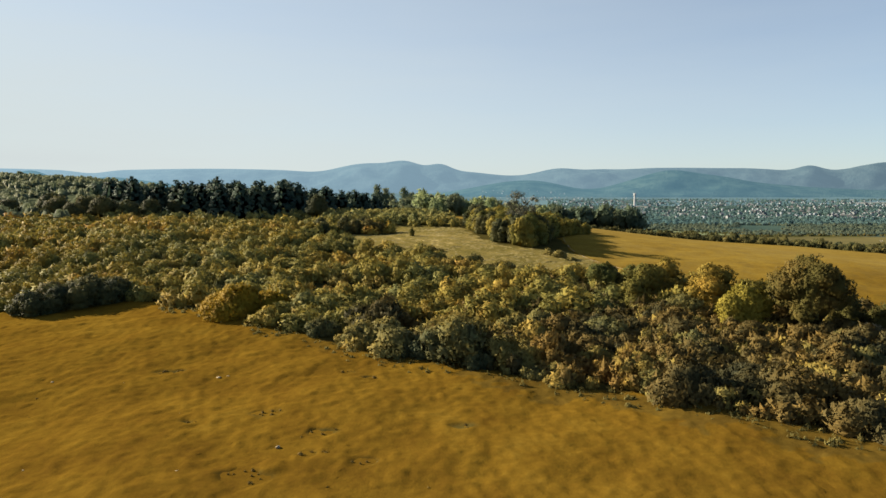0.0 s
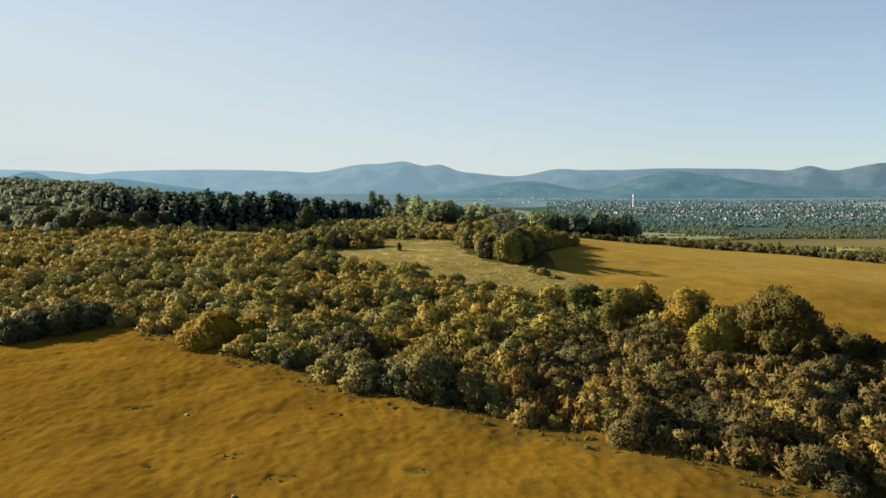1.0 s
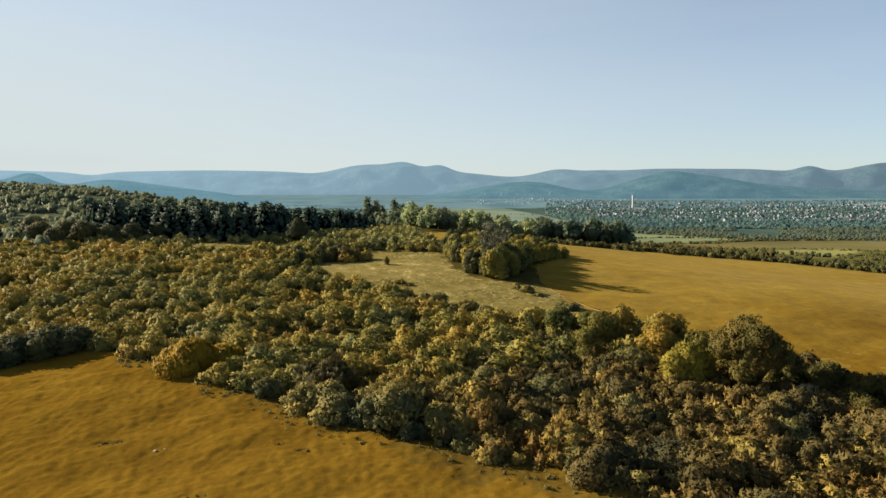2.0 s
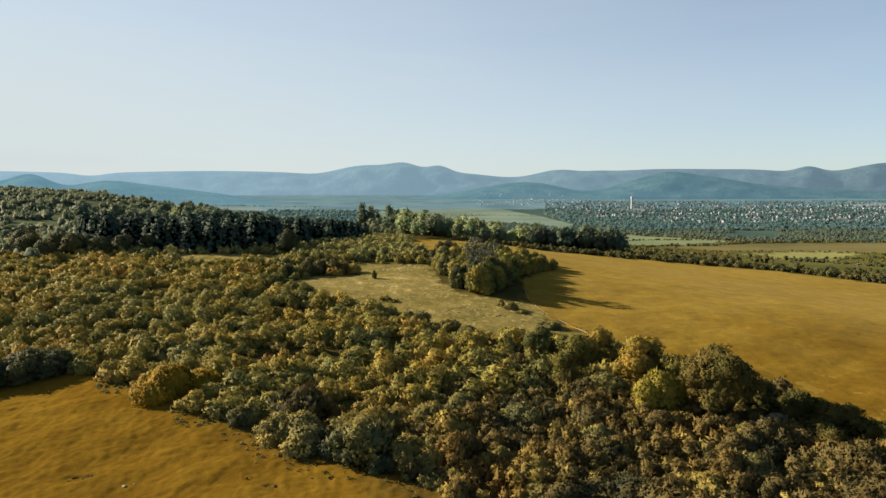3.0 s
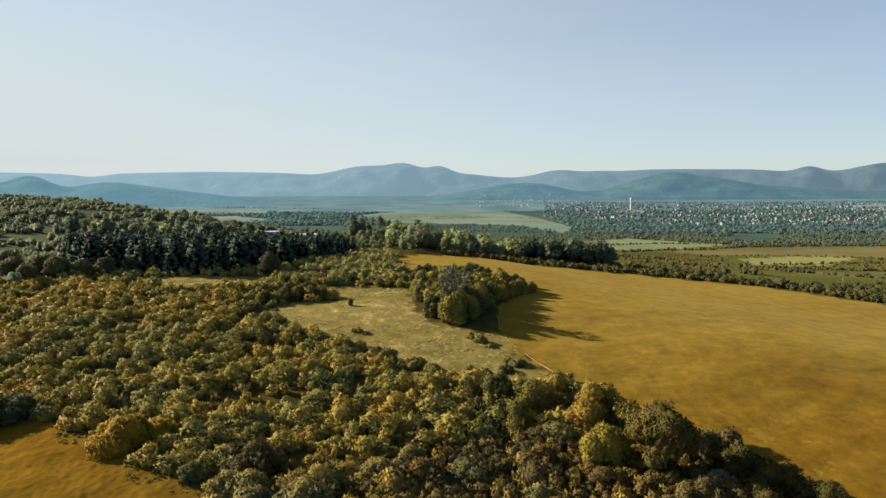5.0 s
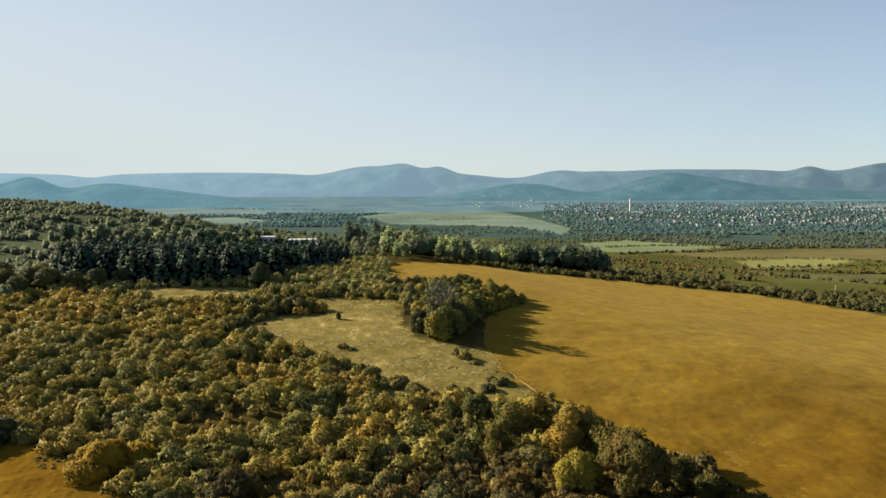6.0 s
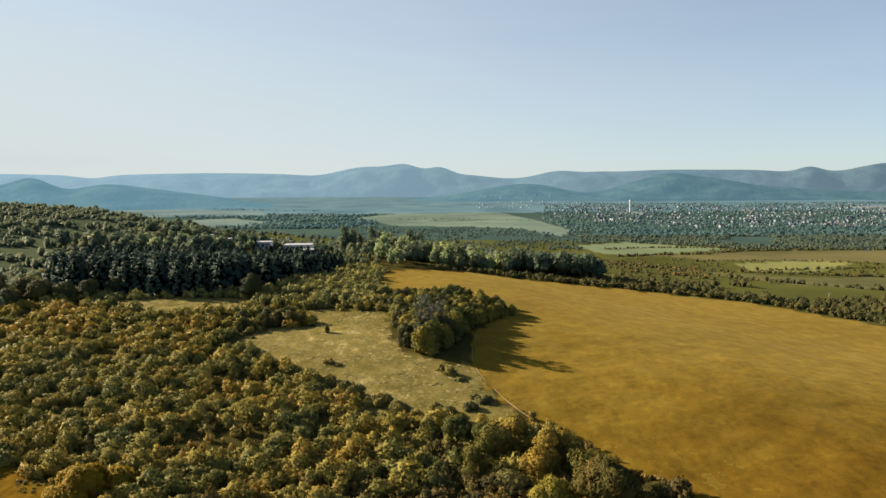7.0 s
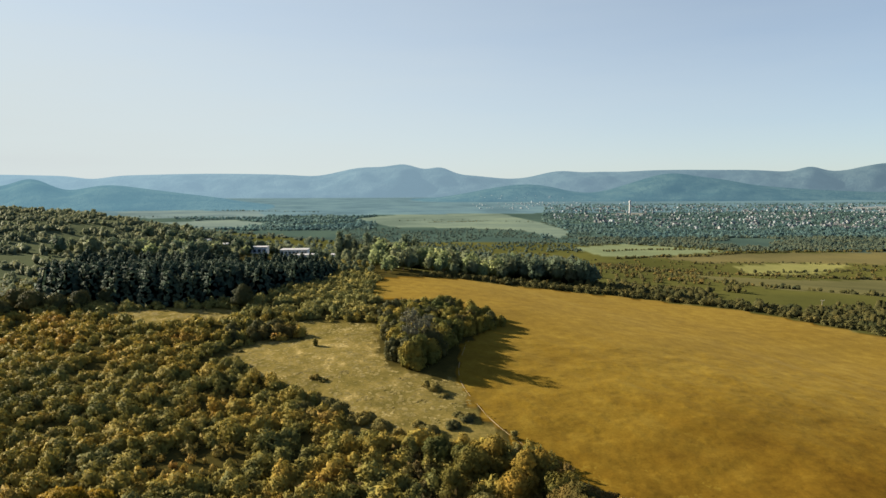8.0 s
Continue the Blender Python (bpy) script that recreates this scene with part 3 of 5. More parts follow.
def build_ground():
    az = np.concatenate([np.linspace(-180, -48, 34)[:-1], np.linspace(-48, 48, 270), np.linspace(48, 180, 34)[1:]])
    rad = np.concatenate([[0.0, 6, 12], np.geomspace(18, 4900, 270)])
    a, r = np.meshgrid(np.radians(az), rad)
    x, y = np.sin(a) * r, np.cos(a) * r
    z = height(x, y)
    n, m = x.shape
    i = np.arange(n - 1)[:, None] * m
    j = np.arange(m - 1)[None]
    f = np.stack([i + j, i + j + 1, i + m + j + 1, i + m + j], -1).reshape(-1, 4)
    me = mesh_of("ground", np.stack([x, y, z], -1).reshape(-1, 3), f[:, ::-1], ground_material(), True)
    x, y = x.ravel(), y.ravel()
    jx, jy = x + 1.2 * wobble(x, y, 2.5, 2.0), y + 1.6 * wobble(x, y, 3.0, 5.0)
    cover = np.zeros((x.size, 4), np.float32)
    crop_haze = np.zeros((x.size, 4), np.float32)
    cover[:, 3] = crop_haze[:, 3] = 1
    cover[:, 0] = np.maximum(0.5 * inside(jx, jy, FRONT), inside(jx, jy, FIELD))
    cover[:, 1] = inside(jx, jy, MEADOW) | inside(jx, jy, GLADE)
    s = 0.66 * x + 0.75 * y
    out = (s > 222) & (y > 100) | (y > 460) | (s > 330)
    west = (x < -88 - 0.25 * (y - 170)) & (y > 150)
    cover[:, 2] = (out | west) & ~inside(x, y, FIELD)
    crop_haze[:, :3] = (0.0706, 0.0727, 0.0213)
    crop_haze[west, :3] = (0.0663, 0.0791, 0.0449)
    # Beyond 1 km and again 2.9 km, haze is put into the ground colour.
    crop_haze[np.hypot(x, y) > 1000, :3] = (0.0449, 0.0748, 0.0641)
    crop_haze[np.hypot(x, y) > 2900, :3] = (0.09, 0.155, 0.188)
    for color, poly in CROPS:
        crop_haze[inside(x, y, poly), :3] = color
    for name, data in (("cover", cover), ("crop_haze", crop_haze)):
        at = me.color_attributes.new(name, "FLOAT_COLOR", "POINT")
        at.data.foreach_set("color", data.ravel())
    return tagged(new("ground", me), "dry golden grassland falling away to a wide farmed valley", "ground", kind="structure")


# Farther polygons are tinted blue: haze put into the field colour.
CROPS = [
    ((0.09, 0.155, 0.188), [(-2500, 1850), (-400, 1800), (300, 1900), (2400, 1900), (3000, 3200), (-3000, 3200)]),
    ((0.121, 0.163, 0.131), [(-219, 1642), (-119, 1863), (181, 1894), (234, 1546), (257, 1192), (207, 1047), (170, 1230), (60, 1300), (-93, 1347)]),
    ((0.14, 0.169, 0.0926), [(199, 900), (287, 952), (400, 850), (259, 780), (215, 798)]),
    ((0.11, 0.098, 0.042), [(275, 786), (391, 820), (660, 830), (560, 697), (414, 720), (313, 725)]),
    ((0.169, 0.168, 0.0602), [(335, 696), (414, 720), (470, 706), (397, 640), (320, 625)]),
    ((0.103, 0.098, 0.042), [(167, 421), (278, 564), (419, 600), (540, 560), (340, 360), (247, 320), (190, 330)]),
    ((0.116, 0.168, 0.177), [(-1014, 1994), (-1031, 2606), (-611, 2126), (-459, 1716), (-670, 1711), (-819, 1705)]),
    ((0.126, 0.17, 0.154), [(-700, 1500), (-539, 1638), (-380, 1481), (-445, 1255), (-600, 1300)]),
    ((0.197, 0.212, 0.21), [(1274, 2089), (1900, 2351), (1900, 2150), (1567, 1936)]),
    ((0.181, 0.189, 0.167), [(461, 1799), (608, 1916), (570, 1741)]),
]
build_ground()


def ridge_height(x, y, depth, thick, foot, bumps, level, seed, lift):
    """A long swell of hills: bumps of (bearing, width, rise) on a level crest."""
    d, u = (y - 10 - depth) / thick, (x - 9) / (y - 10)
    top = level + sum(k * np.exp(-((u * 1120 + 784 - c) / w) ** 2) for c, w, k in bumps)
    rise = np.maximum(top, 0) * depth / 1120
    fold = wobble(x, y, 170, seed) * 0.10 + wobble(x, y, 60, seed + 3) * 0.05
    prof = np.cos(np.clip(np.abs(d) + fold * (1 - np.abs(d) * 0.3) * ease(np.abs(d), 0.0, 0.2), 0, 1) * np.pi / 2) ** 1.15
    return foot + (rise + lift) * prof


def ridge(name, label, mat, *shape):
    depth, thick = shape[:2]
    uu, dd = np.meshgrid(np.linspace(-1.05, 1.05, 330), np.linspace(-1.0, 1.0, 31))
    y = 10 + depth + dd * thick
    x = 9 + uu * (y - 10)
    z = ridge_height(x, y, *shape)
    z[0] -= 25
    n, m = x.shape
    i = np.arange(n - 1)[:, None] * m
    j = np.arange(m - 1)[None]
    f = np.stack([i + j, i + j + 1, i + m + j + 1, i + m + j], -1).reshape(-1, 4)
    me = mesh_of(name, np.stack([x, y, z], -1).reshape(-1, 3), f, mat, True)
    return tagged(new(name, me), label, "hills", kind="structure")


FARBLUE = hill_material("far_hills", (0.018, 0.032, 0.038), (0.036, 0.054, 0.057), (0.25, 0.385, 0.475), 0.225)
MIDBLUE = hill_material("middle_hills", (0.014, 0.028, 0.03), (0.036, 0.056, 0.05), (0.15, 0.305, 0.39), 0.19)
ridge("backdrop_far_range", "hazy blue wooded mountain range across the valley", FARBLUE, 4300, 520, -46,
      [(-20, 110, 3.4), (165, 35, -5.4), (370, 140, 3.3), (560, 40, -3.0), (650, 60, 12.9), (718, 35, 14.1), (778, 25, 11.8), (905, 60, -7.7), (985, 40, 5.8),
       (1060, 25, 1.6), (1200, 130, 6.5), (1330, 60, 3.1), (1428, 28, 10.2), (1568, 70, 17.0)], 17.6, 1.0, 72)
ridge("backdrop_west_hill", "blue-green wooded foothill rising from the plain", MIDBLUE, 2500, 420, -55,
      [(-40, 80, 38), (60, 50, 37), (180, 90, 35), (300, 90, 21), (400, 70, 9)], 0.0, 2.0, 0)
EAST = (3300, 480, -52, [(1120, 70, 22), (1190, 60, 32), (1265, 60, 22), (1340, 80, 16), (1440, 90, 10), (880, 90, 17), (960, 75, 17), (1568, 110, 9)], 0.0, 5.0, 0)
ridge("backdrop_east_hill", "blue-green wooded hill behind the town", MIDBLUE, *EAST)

# ---- thicket ----
def is_open(x, y):
    """Grass, crops and the pine stand, where no scrub grows."""
    wx, wy = x + 1.0 * wobble(x, y, 4, 3.0), y + 1.2 * wobble(x, y, 4, 6.0)
    return inside(wx, wy, FRONT) | inside(wx, wy, MEADOW) | inside(wx, wy, FIELD) | inside(wx, wy, GLADE) | inside(x, y, PINES)


COPSE = [(6.5, 144), (10, 130), (15, 128.5), (18, 136), (20.5, 148), (26, 159), (33.5, 168), (32.5, 178), (21, 184), (5, 170)]


SHADE_GAPS = [(-17, 93, 4.2), (-3.6, 76, 2.9), (17.3, 68.7, 3.2), (25, 76.3, 2.7), (1.2, 97.9, 2.8), (1.2, 66.8, 2.7), (10.6, 74.7, 2.7), (-37.3, 103.6, 2.8), (-30, 88, 2.6)]


def in_shade_gap(x, y, k=1.0):
    """Small openings added to the thicket so that dark shade gathers there."""
    hit = np.zeros(np.shape(x), bool)
    for hx, hy, r in SHADE_GAPS:
        hit |= np.hypot(x - hx, y - hy) < r * k
    return hit


def is_thicket(x, y):
    gaps = (wobble(x, y, 7, 9.0) < 0.68) & (wobble(x, y, 3.2, 4.0) < 0.74)
    return ~is_open(x, y) & (x < 54) & gaps & ~in_shade_gap(x, y) & (np.hypot(x - 37.2, y - 62.5) > 3.6) & (np.hypot(x + 24, y - 78.6) > 4.7) & ~((x > 1) & (x < 24) & (y > 124)) & ~inside(x, y, COPSE) & ~((y > 172) & (x > 4 - 0.25 * (y - 205))) & ~((x > 20) & (y > 100) & (y < 176))


rng = np.random.default_rng(3)
shrub_kinds = [bush_meshes(rng, rng.uniform(1.6, 2.4), rng.uniform(1.7, 2.6), SCRUB if k < 8 else SHADESCRUB, 0.29, 0.175) for k in range(13)]
x, y = scatter(rng, -62, 54, 30, 132, 2.15, is_thicket)
order = np.argsort(y - 0.2 * x)
x, y = x[order], y[order]
z = height(x, y)
for k in range(min(300, len(x))):
    s = (0.48 + 0.85 * rng.uniform(0, 1) ** 1.7) * (1 + 0.25 * float(wobble(x[k], y[k], 5.0, 7.0))) * (1 - 0.25 * float(ease(x[k], 2, 22)))
    # Mostly the shade-coloured kinds towards the right.
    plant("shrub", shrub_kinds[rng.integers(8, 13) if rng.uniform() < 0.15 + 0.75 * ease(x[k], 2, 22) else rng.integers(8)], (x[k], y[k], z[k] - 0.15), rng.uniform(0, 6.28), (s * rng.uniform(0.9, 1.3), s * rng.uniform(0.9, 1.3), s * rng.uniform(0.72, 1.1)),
          "dense olive and golden autumn shrub in a hillside thicket", "shrub", "thicket shrubs")


def raw_bush(rng, wide, tall, clump, leaf, cover=1.0, most=5):
    return foliage(rng, bush_humps(rng, wide, tall)[:most], clump, leaf, cover, True, (6, 3))


def far_tree(rng, wide, tall, lobes, n, leaf):
    """A tree seen from far off: a few lumpy lobes and loose sprays that break its outline."""
    chunks = []
    for k in range(lobes):
        a, far = rng.uniform(0, 6.28), wide * 0.5 * (k > 0)
        w = wide * rng.uniform(0.5, 0.75)
        v, f, m = ball(rng, np.array((np.cos(a) * far, np.sin(a) * far, tall * rng.uniform(0.35, 0.55))), w, 5, 2, rng.uniform(0.8, 1.1) * tall * 0.5 / w)
        chunks.append((v, f, m))
    d = unit(rng, n)
    d[:, 2] = np.abs(d[:, 2])
    chunks.append(sprays(rng, d * (wide * 0.85, wide * 0.85, tall * 0.48) + (0, 0, tall * 0.45), d, leaf))
    v, f, m = join_quads(chunks)
    m = m + (0, 0, 1.8)
    return v, f, m / np.linalg.norm(m, axis=1, keepdims=True)


def stuff(name, sets, x, y, lo, hi, mat, label, category, sink=0.15):
    me = mesh_of(name, *stamped(rng, sets, x, y, height(x, y) - sink, rng.uniform(lo, hi, len(x))), mat)
    return tagged(new(name, me), label, category, kind="stuff")


mass = [raw_bush(rng, rng.uniform(1.5, 2.2), rng.uniform(1.5, 2.3), 0.4, 0.27, 0.95, 4) for _ in range(10)]
stuff("thicket", mass, x[300:], y[300:], 0.55, 1.15, RUSTSCRUB, "mass of olive and rusty autumn scrub covering the slope", "scrub")
low = [raw_bush(rng, rng.uniform(0.6, 0.9), rng.uniform(0.6, 1.0), 0.25, 0.17, 0.8, 2) for _ in range(6)]
ux, uy = scatter(rng, -58, 54, 34, 118, 2.4, lambda x, y: ~is_open(x, y) & (x < 53) & ~((x > 20) & (y > 100)) & (np.hypot(x + 24, y - 78.4) > 4.2))
stuff("thicket_undergrowth", low, ux, uy, 0.6, 1.4, SCRUB, "low olive undergrowth between the thicket's shrubs", "scrub", 0.08)
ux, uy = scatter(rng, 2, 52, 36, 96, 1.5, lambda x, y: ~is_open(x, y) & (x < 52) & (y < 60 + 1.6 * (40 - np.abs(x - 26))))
stuff("thicket_fringe", low, ux, uy, 0.7, 1.5, SHADESCRUB, "low brown and olive growth filling gaps in the thicket", "scrub", 0.08)
x, y = scatter(rng, -140, 6, 88, 262, 2.6, lambda x, y: is_thicket(x, y) & ((y >= 132) | (x < -62)) & (y - 0.35 * x > 125) & ((y < 225) | (x > -36)) & (y < 262 + 0.2 * x))
light = [raw_bush(rng, rng.uniform(1.5, 2.2), rng.uniform(1.8, 2.6), 0.5, 0.46, 0.9, 4) for _ in range(10)]
near = y < 168
stuff("upper_thicket", light, x[near], y[near], 0.42, 0.95, RUSTSCRUB, "autumn scrub in olive and gold below the pines", "scrub")
stuff("meadow_hedge", light, x[~near], y[~near], 0.5, 1.0, HEDGELEAF, "olive-green and gold hedge behind the pale meadow", "hedge")

# ---- single trees and shrubs ----
def at(x, y, dip=0.15):
    return (x, y, float(height(x, y)) - dip)


plant("round_tree", tree_meshes(rng, 7.3, 3.7, RUSSETLEAF, 0.02, 0.42, 0.17, "round_tree"), at(34, 72), 0.4, 1.0, "rounded dark green tree with a russet top at the field's edge", "tree", "", ("crown", "trunk"))
yellow = bush_meshes(rng, 2.3, 4.0, YELLOWLEAF, 0.3, 0.14, "yellow_shrub")
plant("yellow_shrub", yellow, at(28.9, 74.2), 1.0, 1.05, "bright yellow-green shrub beside a rounded tree", "shrub", "")
plant("golden_shrub", bush_meshes(rng, 3.7, 2.6, GOLDLEAF, 0.3, 0.14, "golden_shrub"), at(-24.0, 79.2), 0.0, 1.18, "low wide golden shrub at the meadow's edge", "shrub", "")
tall_kinds = [bush_meshes(rng, rng.uniform(2.4, 3.0), rng.uniform(5.0, 6.0), GREENLEAF, 0.38, 0.17, "tall_shrub") for _ in range(4)]
# Darker leaves beside the field: shade there put into the leaf colour.
shaded_kinds = [bush_meshes(rng, 2.9, 5.0, RUSSETLEAF, 0.38, 0.17, "edge_shrub") for _ in range(2)]
for k, (px, py, s) in enumerate([(19, 92, 0.85), (23, 88, 1.0), (26.5, 90.5, 1.05), (30, 86, 1.0), (33.5, 82, 0.85), (28, 82, 0.9), (20.5, 84, 0.8), (35, 77, 0.75), (39, 75, 0.8), (42, 71.5, 0.8), (44.3, 68, 0.8), (45.8, 64, 0.8), (47.5, 59, 0.85), (41, 66, 0.65), (49, 54, 0.85)]):
    plant("tall_shrub", tall_kinds[k % 4] if px < 34 else shaded_kinds[k % 2], at(px, py), k * 1.3, (s * 0.95, s * 0.95, s * 0.8), "tall dark green shrub where the thicket meets the golden field", "shrub", "field edge shrubs")
plant("cream_shrub", bush_meshes(rng, 2.3, 1.5, CREAMLEAF, 0.22, 0.12, "cream_shrub"), at(37.5, 68.6), 0.3, 1.0, "low shrub with pale cream seed heads by the field", "shrub", "")
hedge_kinds = [bush_meshes(rng, 2.0, 3.0, DARKLEAF, 0.32, 0.17, "dark_shrub") for _ in range(3)]
# Dark leaf colour carries the shade on this hedge's near side.
for k, (px, py, s) in enumerate([(-48, 80.5, 0.9), (-46, 82.8, 1.0), (-44, 85.2, 1.05), (-41.7, 87.6, 1.0), (-47.5, 84, 1.05), (-45, 87, 1.1)]):
    plant("dark_shrub", hedge_kinds[k % 3], at(px, py), k * 0.9, (s * 1.2, s * 1.2, s * 0.9), "shaded dark green shrub in a short hedge", "shrub", "dark hedge")
for k, (px, py, s) in enumerate([(-24, 149.5, 0.9), (-21.5, 151.5, 0.95), (-18.5, 152.5, 0.9), (-16, 153, 0.75), (-27.5, 147.5, 0.85), (-20, 156, 1.0), (-24, 154.5, 1.05), (-29, 151.5, 1.0)]):
    plant("dark_shrub", hedge_kinds[k % 3], at(px, py), k * 0.9, float(s), "dark olive shrub in a hedge reaching into the pale meadow", "shrub", "meadow edge hedge")
for k, (px, py, s) in enumerate([(18, 118.2, 0.85), (16.3, 119.5, 0.6), (19.6, 115.5, 0.5), (23.2, 106.2, 0.7), (21.8, 107.5, 0.5), (-4, 123, 0.6), (-2.6, 122, 0.4), (-3.5, 108.5, 1.1), (-0.5, 106, 1.2), (1.6, 104.5, 1.0), (6.0, 99.5, 1.0), (9, 98.5, 0.9), (15.6, 104, 0.6), (-6, 117, 0.4), (-23.3, 139.7, 0.35), (-9.5, 113, 0.8), (13, 100.5, 0.7), (3, 107.5, 1.1), (0.5, 111.5, 0.9), (6.5, 105, 1.0), (10, 103, 0.9), (-2.5, 114, 0.8), (17.5, 101, 0.8), (21, 103, 0.7)]):
    plant("meadow_shrub", shrub_kinds[k % 8], at(px, py), k * 1.7, (s * 0.95, s * 0.85, s * 0.72), "small olive shrub standing in pale meadow grass", "shrub", "meadow shrubs")


def sapling():
    m = bush_meshes(rng, 0.55, 1.75, GREENLEAF, 0.16, 0.11, "sapling")
    return plant("conifer_sapling", m, at(-8.4, 143.6), 0.0, 1.0, "lone dark conifer sapling in the pale meadow", "tree", "", ("crown", "trunk"))


sapling()
copse_kinds = [bush_meshes(rng, rng.uniform(1.9, 2.5), rng.uniform(4.6, 6.0), [COPSELEAF, DARKLEAF, COPSELEAF, DARKLEAF, COPSELEAF, COPSELEAF][k], 0.5, 0.31, "copse_tree") for k in range(6)]
cx, cy = scatter(rng, 0, 40, 126, 188, 2.9, lambda x, y: inside(x, y, COPSE))
for k in range(len(cx)):
    low = 1.0 - 0.38 * float(ease(np.array(cx[k] + (cy[k] - 150) * 0.5), 18, 52))
    plant("copse_tree", copse_kinds[rng.integers(6)], at(cx[k], cy[k]), rng.uniform(0, 6), float(low * rng.uniform(0.8, 1.0)), "olive-green small tree in a dense copse", "tree", "copse", ("crown", "trunk"))


for k, (px, py, s) in enumerate([(17, 133, 0.8), (18, 137.5, 0.85), (19, 142, 0.85), (20, 147, 0.8), (22.5, 152, 0.78), (25, 156.5, 0.74), (28, 161, 0.7), (31, 165.5, 0.62), (34, 169.5, 0.55), (13, 129.5, 0.7)]):
    plant("copse_tree", copse_kinds[k % 6], at(px, py), k * 1.3, float(s), "olive-green small tree in a dense copse", "tree", "copse", ("crown", "trunk"))


def bare_tree():
    wood = [limb((0, 0, -0.3), (0, 0, 3.2), 0.14, 0.09, 6)]
    tips = []
    for k in range(34):
        a, h = rng.uniform(0, 6.28), rng.uniform(1.4, 3.2)
        l = rng.uniform(1.6, 2.9)
        p = np.array((np.cos(a) * l * 0.75, np.sin(a) * l * 0.75, h + rng.uniform(1.6, 3.9)))
        wood.append(limb((0, 0, h), p, 0.05, 0.015, 4))
        tips.append(p)
    twigs = leaves(rng, np.array(tips), np.full(len(tips), 0.75), 2600, 0.13, (0.1, 1.1))
    meshes = mesh_of("bare_crown", *twigs, GREYTWIG), mesh_of("bare_trunk", *join_quads(wood), BARK)
    return plant("bare_tree", meshes, at(14.0, 138), 0.0, 1.35, "grey leafless tree among green trees of the copse", "tree", "", ("crown", "trunk"))


bare_tree()
plant("rounded_tree", tree_meshes(rng, 6.6, 3.0, DARKLEAF, 0.02, 0.5, 0.26, "rounded_tree"), at(-35, 178.3), 0.0, 1.0, "rounded blue-green tree at the corner of the pine stand", "tree", "", ("crown", "trunk"))
edge_kinds = [tree_meshes(rng, rng.uniform(5.5, 7.0), 3.2, DARKLEAF, 0.02, 0.55, 0.28, "edge_tree") for _ in range(3)]
for k, (px, py, s) in enumerate([(-88, 172, 1.0), (-94, 175, 1.05), (-82, 173, 0.9), (-99, 171, 0.95), (-78, 177, 0.95), (-105, 178, 1.1), (-92, 166, 0.8), (-112, 172, 0.9), (-74, 183, 0.8)]):
    plant("edge_tree", edge_kinds[k % 3], at(px, py), k * 1.1, float(s), "dark rounded tree in front of the pine stand", "tree", "trees before the pines", ("crown", "trunk"))

# ---- pine stand ----
pine_kinds = [pine_meshes(rng, rng.uniform(9.8, 11.8), rng.uniform(4.3, 5.4)) for _ in range(6)]
x, y = scatter(rng, -180, -15, 180, 305, 5.1, lambda x, y: inside(x + 4 * wobble(x, y, 9, 2.0), y + 5 * wobble(x, y, 8, 7.0), PINES))
for k in range(len(x)):
    plant("pine", pine_kinds[rng.integers(6)], at(x[k], y[k]), rng.uniform(0, 6.28), float(rng.uniform(0.86, 1.06) * (0.92 - 0.33 * ease(y[k], 195, 265))), "dark blue-green pine in a dense planted stand", "pine tree", "pine stand", ("crown", "trunk"))

# ---- hillside west of the pines, hedges and woods beyond the field ----
small = [far_tree(rng, rng.uniform(1.8, 2.8), rng.uniform(2.6, 4.4), 3, 10, 0.9) for _ in range(10)]


def is_west(x, y):
    return ~is_open(x, y) & (x < -95 - 0.25 * (y - 170) * (y < 300)) & (wobble(x, y, 16, 2.0) < 0.3) & (wobble(x, y, 7, 5.0) < 0.5) & (height(x, y) > -22)


x, y = scatter(rng, -420, -60, 160, 560, 4.4, lambda x, y: is_west(x, y) & (x > -0.75 * y - 20))
stuff("hillside_scrub", small, x, y, 0.3, 1.1, HILLLEAF, "patchy green bushes over the western hillside", "scrub")


def past_field(x, y, w):
    """Beyond the field's far edge, by no more than w metres."""
    return ~inside(x, y, FIELD) & inside(x - 0.66 * w, y - 0.75 * w, FIELD) & (0.66 * x + 0.75 * y > 172)


x, y = scatter(rng, -25, 230, 80, 310, 2.6, lambda x, y: past_field(x, y, 19 + 11 * wobble(x, y, 20, 4.0) + 0.08 * np.maximum(x - 60, 0)) & ~past_field(x, y, 1.5))
stuff("field_hedge", light, x, y, 0.3, 0.95, FIELDHEDGE, "straggling green hedge along the far edge of the field", "hedge")
x, y = scatter(rng, 60, 330, 150, 460, 4.3, lambda x, y: ~past_field(x, y, 10) & ~inside(x, y, FIELD) & (wobble(x, y, 26, 7.0) > -0.75 + 0.012 * np.maximum(0.66 * x + 0.75 * y - 250, 0)) & (0.66 * x + 0.75 * y > 222) & (0.66 * x + 0.75 * y < 340))
stuff("slope_scrub", small, x, y, 0.4, 1.0, FIELDHEDGE, "scattered green scrub on the slope below the field", "scrub")
wood_kinds = [tree_meshes(rng, rng.uniform(7, 10.5), rng.uniform(2.4, 3.6), [PALELEAF, WOODLEAF, PALELEAF, HILLLEAF, WOODLEAF][k], 0.04, 0.8, 0.92, "wood_tree") for k in range(5)]
DARKWOOD = [(45, 294), (74, 281), (86, 286), (90, 310), (50, 325)]
x, y = scatter(rng, 40, 115, 270, 350, 5.6, lambda x, y: inside(x, y, DARKWOOD))
